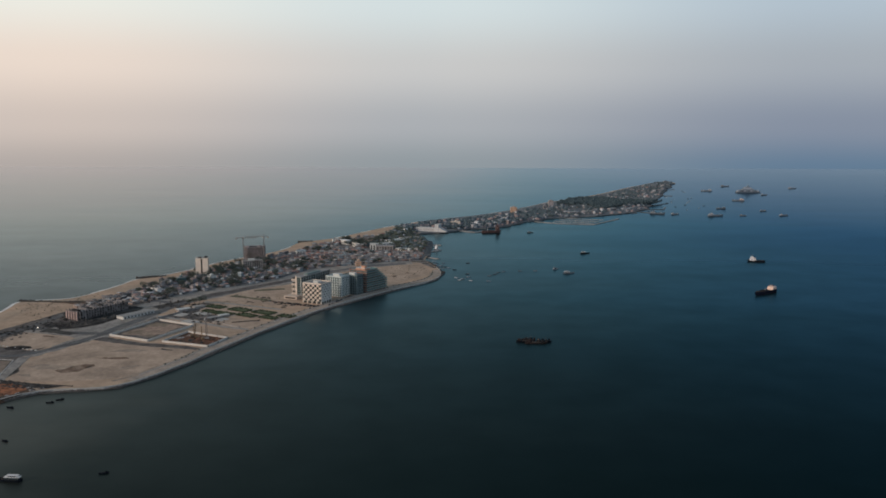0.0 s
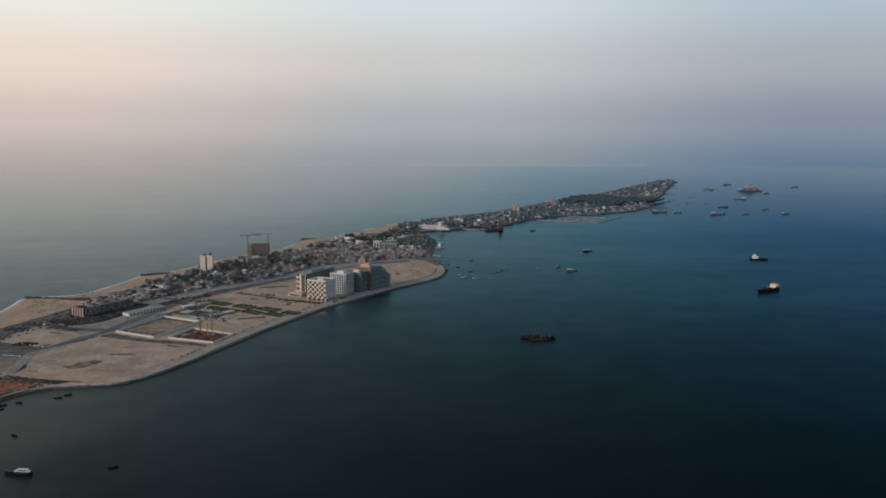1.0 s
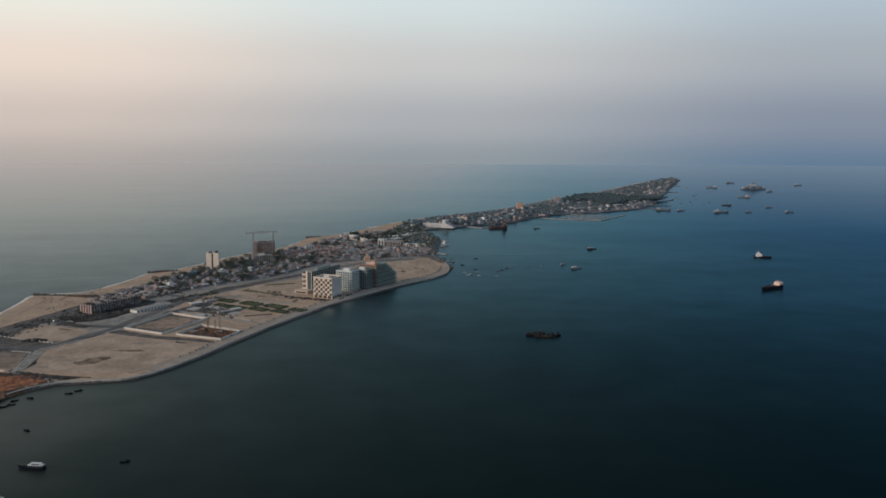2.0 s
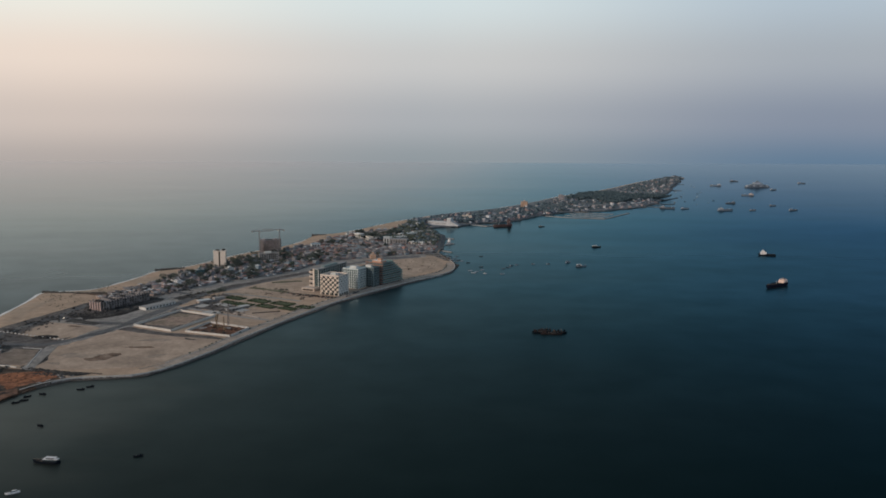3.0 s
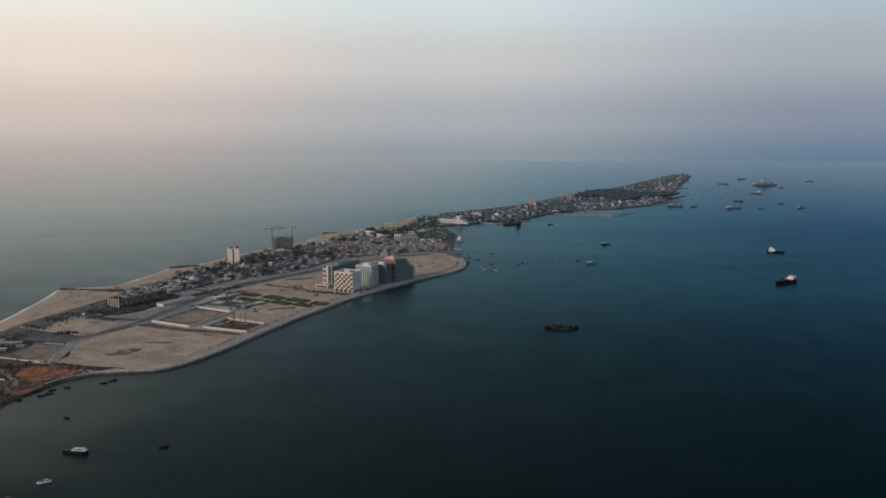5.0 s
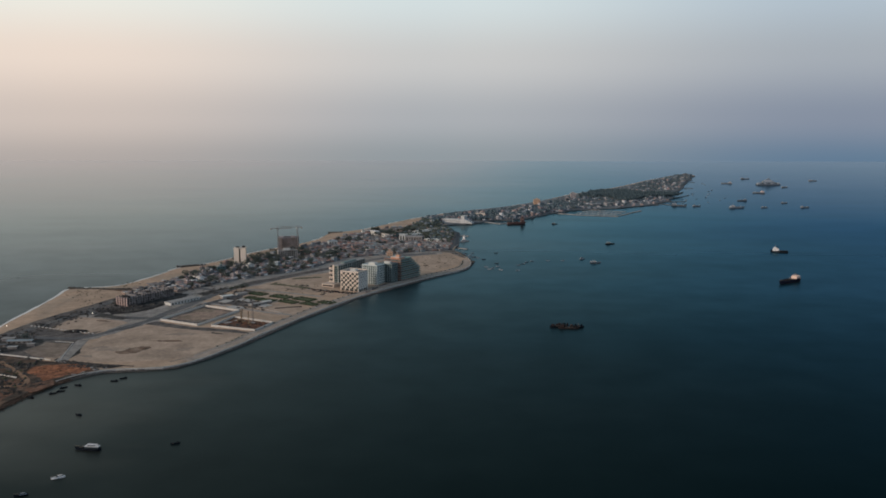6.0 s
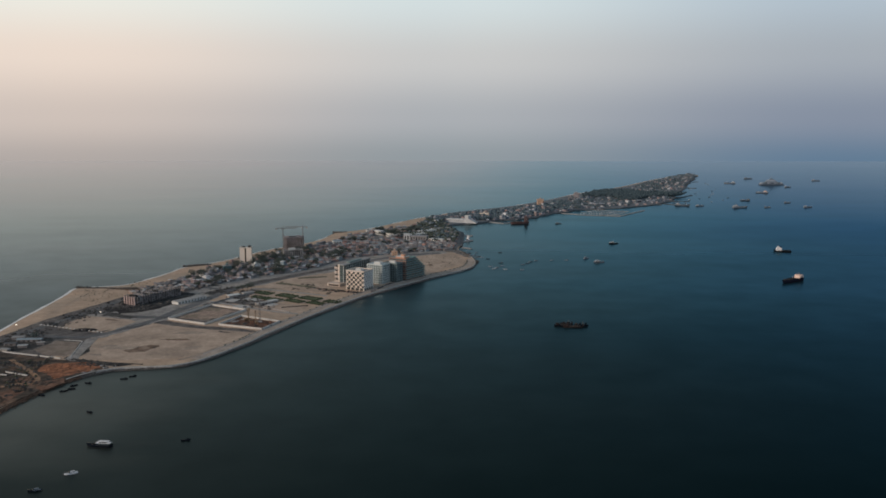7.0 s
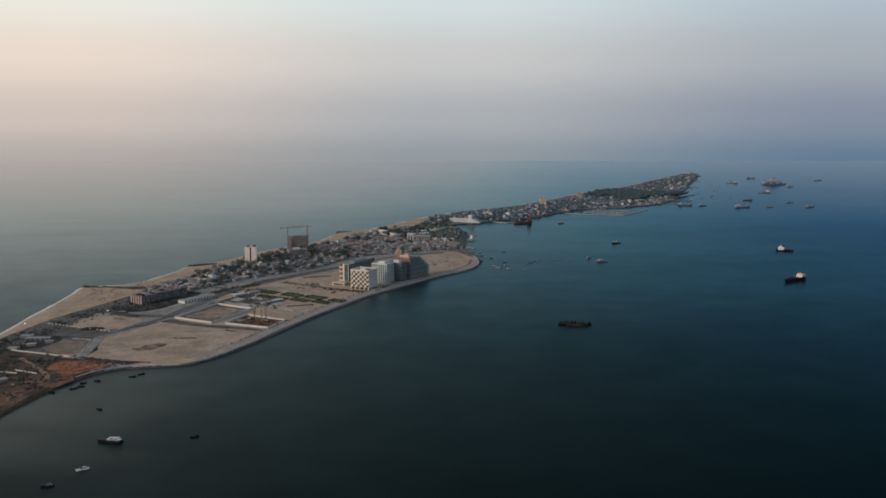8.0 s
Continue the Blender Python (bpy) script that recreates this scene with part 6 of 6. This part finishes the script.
# ---- boats and ships ----
def hull_rings(length, beam, deck, sheer=0.6, keel=-1.0):
    """A hull with raked bow, flared sides, rounded stern and sheer."""
    s = Shape()
    n = 16
    rows = []
    for k in range(n + 1):
        t = k / n
        w = beam / 2 * max(.03, 1 - max(0, (t - .58) / .42) ** 2.0) * (0.78 + 0.22 * min(1, t / .12))
        z = deck + sheer * max(0, (t - .45) / .55) ** 2 + sheer * .35 * max(0, (.25 - t) / .25) ** 2
        x = -length / 2 + t * length
        rake = .07 * length * max(0, (t - .7) / .3)
        rows.append([(x, -w, z), (x - rake * .4, -w * .92, z * .45), (x - rake, -w * .72, keel), (x - rake, w * .72, keel), (x - rake * .4, w * .92, z * .45), (x, w, z)])
    s.add([p for r in rows for p in r], [(6 * k + j, 6 * k + 6 + j, 6 * k + 7 + j, 6 * k + 1 + j) for k in range(n) for j in range(5)]
          + [(6 * k + 5, 6 * k + 11, 6 * k + 6, 6 * k) for k in range(n)] + [(0, 1, 2, 3, 4, 5), tuple(6 * n + j for j in (5, 4, 3, 2, 1, 0))])
    return s


def bulwark(s, length, beam, z, h):
    s.box(-length * .46, length * .1, -beam * .48, -beam * .455, z, z + h).box(-length * .46, length * .1, beam * .455, beam * .48, z, z + h)
    return s


def cargo_ship(x, y, turn, length, hull, house, at, label, tall=7.0, cargo=None, share=.30, block=False, board=0.0, mast_at=None):
    """at: where the deckhouse begins, as a share of the length from amidships; block: upright deckhouse sides; board: extra freeboard."""
    b = thing("cargo_ship", pose(x, y, 0, 0, 0, turn), label, "ship", "anchored ships")
    beam = length * .22
    d = length * .05 + .6 + board
    hull_part = part("hull", hull_rings(length, beam, d, length * (.025 if board else .055)), hull, b)
    part("boot_top", Shape().box(-length * .44, length * .22, -beam * .47, beam * .47, -.4, .35), RUST, hull_part, "rust-red paint at the waterline")
    part("deck", Shape().box(-length * .45, length * .12, -beam * .42, beam * .42, d + .02, d + .12), DECK, b)
    part("bulwark", bulwark(Shape(), length, beam, d, .9), hull, b)
    x0, l = length * at, length * share
    sup = part("superstructure", Shape().box(x0, x0 + l, -beam * .43, beam * .43, d + .1, d + tall * .40, None, .15), house, b)
    x1, x2, x3, w2 = (.03, .06, .1, .41) if block else (.04, .3, .46, .36)
    part("boat_deck", Shape().box(x0 + l * x1, x0 + l * .94, -beam * .41, beam * .41, d + tall * .40, d + tall * .62, None, .06), house, sup)
    part("officers_deck", Shape().box(x0 + l * x2, x0 + l * .88, -beam * w2, beam * w2, d + tall * .62, d + tall * .8, None, .06), house, sup)
    part("bridge", Shape().box(x0 + l * x3, x0 + l * .78, -beam * .42, beam * .42, d + tall * .8, d + tall * .98, None, .12), house, sup)
    part("bridge_window", Shape().box(x0 + l * x3 - .03, x0 + l * .785, -beam * .36, beam * .36, d + tall * .86, d + tall * .93), GLASS, sup)
    for z, f in ((.24, .432), (.50, .412)):
        for k in range(5):
            for side in (-1, 1):
                part("porthole", Shape().box(x0 + l * (.16 + k * .15), x0 + l * (.22 + k * .15), side * beam * f - .12, side * beam * f + .12, d + tall * z - .3, d + tall * z + .3), GLASS, sup)
    part("funnel", Shape().tube((x0 + l * .22, 0, d + tall * .6), (x0 + l * .18, 0, d + tall * 1.12), beam * .12, beam * .1, 10), hull, sup)
    part("mast", Shape().tube((x0 + l * .55, 0, d + tall * .98), (x0 + l * .55, 0, d + tall * 1.55), .2, .08, 5)
         .box(x0 + l * .55 - .08, x0 + l * .55 + .08, -beam * .2, beam * .2, d + tall * 1.28, d + tall * 1.32), STEEL, sup)
    for side in (-1, 1):
        part("lifeboat", Shape().box(x0 + l * .3, x0 + l * .6, side * beam * .41 - .5, side * beam * .41 + .5, d + tall * .48, d + tall * .58, None, .2), SHIPBUFF, sup)
    fore = length * ((.26 if at < 0 else -.22) if mast_at is None else mast_at)
    part("fore_mast", Shape().tube((fore, 0, d), (fore, 0, d + tall * .95), .25, .1, 5), SHIPWHITE, b)
    part("derrick", Shape().tube((fore, 0, d + 1.2), (fore - length * .16, beam * .1, d + tall * .6), .16, .1, 4), STEEL, b)
    for k in range(2):
        h0 = length * ((-.13, .05) if at < 0 else (-.43, -.2))[k]
        part("hatch", Shape().box(h0, h0 + length * .15, -beam * .28, beam * .28, d + .12, d + 1.1, None, .1), cargo or DECK, b)
    part("windlass", Shape().box(length * .34, length * .39, -beam * .12, beam * .12, d + length * .02, d + length * .02 + 1.3, None, .2), DECK, b)
    return b


def motor_launch(x, y, turn, length, hull, house, label, group="moored boats"):
    b = thing("motor_launch", pose(x, y, 0, 0, 0, turn), label, "boat", group)
    beam = length * .24
    d = length * .045 + .4
    part("hull", hull_rings(length, beam, d, length * .055, -.6), hull, b)
    part("deck", Shape().box(-length * .45, length * .12, -beam * .4, beam * .4, d + .01, d + .08), DECK if length > 12 else house, b)
    k = length / 19
    sill, eave = d + .5 * k + .1, d + 1.5 * k + .3
    house_part = part("deckhouse", Shape().box(-length * (.44 if k > .6 else .3), length * .08, -beam * .36, beam * .36, d, sill, None, .05), hull if k > .8 else house, b)
    part("cabin_glazing", Shape().box(-length * (.43 if k > .6 else .29), length * .07, -beam * .33, beam * .33, sill, eave - .1, None, .12 * k), GLASS, house_part)
    part("cabin_roof", Shape().box(-length * (.47 if k > .6 else .3), length * (.09 if k > .6 else .02), -beam * (.38 if k > .6 else .3), beam * (.38 if k > .6 else .3), eave - .1, eave + .08, None, .05), house, house_part)
    if length > 10:
        part("upper_glazing", Shape().box(-length * .30, -length * .04, -beam * .24, beam * .24, eave + .08, eave + 1.0, None, .1), GLASS, house_part)
        part("upper_roof", Shape().box(-length * .40, -length * .0, -beam * .31, beam * .31, eave + 1.0, eave + 1.16), house, house_part)
        for px_ in (-.39, -.02):
            for side in (-1, 1):
                part("stanchion", Shape().tube((length * px_, side * beam * .28, eave + .08), (length * px_, side * beam * .28, eave + 1.0), .06, .06, 4), STEEL, house_part)
    else:
        part("windscreen", Shape().box(length * .06, length * .13, -beam * .26, beam * .26, d + .1, eave - .15, None, .12), GLASS, house_part)
    part("mast", Shape().tube((-length * .1, 0, eave), (-length * .12, 0, eave + length * .14), .07, .04, 4), STEEL, house_part)
    for side in (-1, 1):
        part("rail", Shape().tube((length * .47, 0, d + length * .055 + .7), (length * .1, side * beam * .44, d + .8), .04, .04, 3), STEEL, b)
    return b


def fishing_kind(paint, label):
    b = thing("fishing_boat", pose(0, 0, 0), label, "boat", "small fishing boats")
    part("hull", hull_rings(6.6, 2.1, .8, .25, -.4), paint, b)
    part("thwart", Shape().box(-1.6, -1.2, -1.0, 1.0, .92, 1.0), DECK, b)
    part("thwart", Shape().box(.8, 1.2, -.95, .95, .92, 1.0), DECK, b)
    part("wheelhouse", Shape().box(-2.3, -1.3, -.6, .6, .8, 1.6), paint, b)
    part("outboard", Shape().box(-3.6, -3.3, -.2, .2, .4, 1.3), paint, b)
    return b


def barge_raft(x, y, turn):
    """Old dark barges moored side by side with gear on deck."""
    rng = random.Random(77)
    for k, (dx, dy, l, a) in enumerate(((-9, 3.2, 20, 4), (2, -2.6, 24, -3), (11, 3.0, 17, 3), (-4, 8.6, 13, 8))):
        c, s = math.cos(radians(turn)), math.sin(radians(turn))
        b = thing("moored_barge", pose(x + dx * c - dy * s, y + dx * s + dy * c, 0, 0, 0, turn + a), "rusty dark barge moored alongside others", "barge", "rafted barges")
        part("hull", hull_rings(l, 5.4, 1.5, .5, -.8), RUST if k % 2 else SHIPDARK, b)
        part("deckhouse", Shape().box(-l * .42, -l * .24, -1.6, 1.6, 1.5, 3.6 + (k == 1)), RUST, b)
        part("hatch", Shape().box(-l * .18, l * .2, -1.7, 1.7, 1.5, 2.2), DECK, b)
        for j in range(6):
            px, h = rng.uniform(-l * .2, l * .35), rng.uniform(.8, 2.0)
            part("deck_gear", Shape().box(px, px + rng.uniform(.8, 2), -1.2, rng.uniform(-.4, 1.2), 2.2, 2.2 + h, None, .1), RUST if j % 2 else SHIPDARK, b)
        part("mast", Shape().tube((l * .1, 0, 2), (l * .1, 0, 5.0 + k * .4), .12, .08, 4), STEEL, b)


cargo_ship(466, 1197, 217, 49, NAVYHULL, SHIPBUFF, -.46, "navy-hulled cargo ship with buff deckhouse, at anchor", 5.2, RUST, .2, True, .8, -.02)
cargo_ship(562, 1490, 166, 30, SHIPDARK, SHIPWHITE, .02, "dark-hulled supply ship with white deckhouse, at anchor", 7.4, None, .34, False, 0, .18)
cargo_ship(129, 1903, 13, 44, REDHULL, REDHULL, .22, "rusty red ship moored by the shore", 12.0, None, .16, True, 1.8)
cargo_ship(4, 1622, 250, 22, SHIPWHITE, SHIPWHITE, -.44, "white ship moored at the town dock", 7.5)
motor_launch(-278, 545, 175, 19, SHIPDARK, SHIPWHITE, "dark-hulled launch with white deckhouse, at anchor")
motor_launch(-277, 496, 212, 8.8, SHIPWHITE, SHIPWHITE, "small white cabin cruiser at anchor")
motor_launch(-288, 469, 205, 8.4, SHIPDARK, SHIPGREY, "small dark launch with grey cabin, at anchor")
barge_raft(109, 914, -4)
motor_launch(216, 1364, 5, 18, SHIPDIM, SHIPWHITE, "dull blue launch with white deckhouses, at anchor")
motor_launch(201, 1405, 40, 12, SHIPGREY, SHIPPALE, "small grey launch with pale canopy")
motor_launch(280, 1585, 10, 18, SHIPDARK, PALE, "dark launch with pale deckhouse, at anchor")
motor_launch(214, 1903, 0, 14, SHIPDARK, BLUEROOF, "dark launch near the marina")
motor_launch(294, 2108, 90, 8, SHIPWHITE, SHIPWHITE, "small white boat outside the marina")
for x, y, l, turn, hull, house, aft in ((974, 2764, 40, 175, SHIPGREY, SHIPBUFF, True), (932, 2292, 26, 12, SHIPGREY, SHIPPALE, True), (746, 2280, 42, 4, SHIPGREY, SHIPPALE, True),
                                        (822, 2288, 18, 0, SHIPGREY, SHIPGREY, True), (829, 2487, 30, 5, SHIPDIM, SHIPGREY, False), (1005, 3191, 42, 170, SHIPGREY, SHIPPALE, True),
                                        (1150, 3008, 26, 15, SHIPGREY, SHIPPALE, True), (925, 2419, 20, 5, SHIPGREY, SHIPGREY, True), (1385, 3340, 32, 0, SHIPGREY, SHIPPALE, True),
                                        (1160, 3447, 36, 5, SHIPGREY, SHIPGREY, True), (605, 2330, 42, -28, SHIPDIM, SHIPGREY, True), (650, 2320, 24, 10, SHIPGREY, SHIPPALE, True)):
    cargo_ship(x, y, turn, l, hull, house, -.44 if aft else .1, "distant ship at anchor in the bay", l * .13)


def dredge_platform(x, y):
    b = thing("work_platform", pose(x, y, 0, 0, 0, 6), "long dark work platform with deckhouses, far off", "platform")
    part("pontoon", Shape().box(-44, 44, -9, 9, -1, 4, None, .6), SHIPDIM, b)
    rng = random.Random(3)
    for k in range(10):
        px_ = -41 + k * 8.4
        part("deckhouse", Shape().box(px_, px_ + 5.2, -6, 6, 4, 7 + rng.uniform(1, 4), None, .4), (SHIPPALE, SHIPGREY, SHIPDIM)[k % 3], b)
    for k, (x0, x1, z0, z1) in enumerate(((-22, 22, 8, 13), (-14, 12, 13, 18), (-7, 5, 18, 24))):
        part("tier", Shape().box(x0, x1, -5 + k, 5 - k, z0, z1, None, 1.2), (SHIPGREY, SHIPPALE, SHIPGREY)[k], b)
    part("gantry", Shape().tube((-34, 0, 4), (-12, 0, 20), .7, .5, 4).tube((34, 0, 4), (8, 0, 19), .7, .5, 4), STEEL, b)
    part("mast", Shape().tube((-1, 0, 24), (-1, 0, 31), .4, .2, 5), STEEL, b)


dredge_platform(1137, 3130)
FISHING = fishing_kind(SHIPDARK, "small dark wooden fishing boat at anchor")
SKIFF = fishing_kind(BOATPAINT, "small painted fishing boat moored among others")
FLEET = [(-220, 557), (-315, 617), (-373, 659), (-359, 671), (-355, 677), (-357, 687), (-348, 694), (-321, 707), (-316, 715),
         (165, 1387), (141, 1386), (114, 1380), (104, 1368), (97, 1352), (88, 1340), (57, 1296), (55, 1328), (45, 1311), (40, 1301),
         (54, 1356), (36, 1322), (84, 1291), (35, 1397), (59, 1467), (18, 1466), (26, 1415), (16, 1412), (10, 1430), (14, 1440), (4, 1450), (6, 1462), (-4, 1470), (2, 1485), (-8, 1505), (20, 1425), (808, 2580), (770, 2504)]
rng_boats = random.Random(9)
for n, (x, y) in enumerate(FLEET):
    m = pose(x, y, 0, 0, 0, rng_boats.choice((0, 20, 160, 200, 35, 180)) + rng_boats.uniform(-15, 15))
    if n == 0:
        FISHING.matrix_basis = m
    elif n == 9:
        SKIFF.matrix_basis = m
    else:
        copy_thing(FISHING if n < 9 else SKIFF, m)
YACHT = fishing_kind(YACHTPAINT, "small white boat moored in the marina")
moorings = [(306 + 78 * f + 9 * r, 2128 - 40 * f + 19 * r) for r in (0, 2, 4) for f in np.linspace(0, 1, 14)]
for k, (x, y) in enumerate(moorings):
    m = pose(x + rng_boats.uniform(-1, 1), y + rng_boats.uniform(-3, 3), 0, 0, 0, 62 + rng_boats.uniform(-8, 8))
    if k == 0:
        YACHT.matrix_basis = m
    else:
        copy_thing(YACHT, m)
for k in range(30):
    t = rng_boats.random()
    x, y = 575 + 290 * t + rng_boats.uniform(0, 110), 2330 + 900 * t
    copy_thing(SKIFF, pose(x, y, 0, 0, 0, rng_boats.uniform(0, 360)))
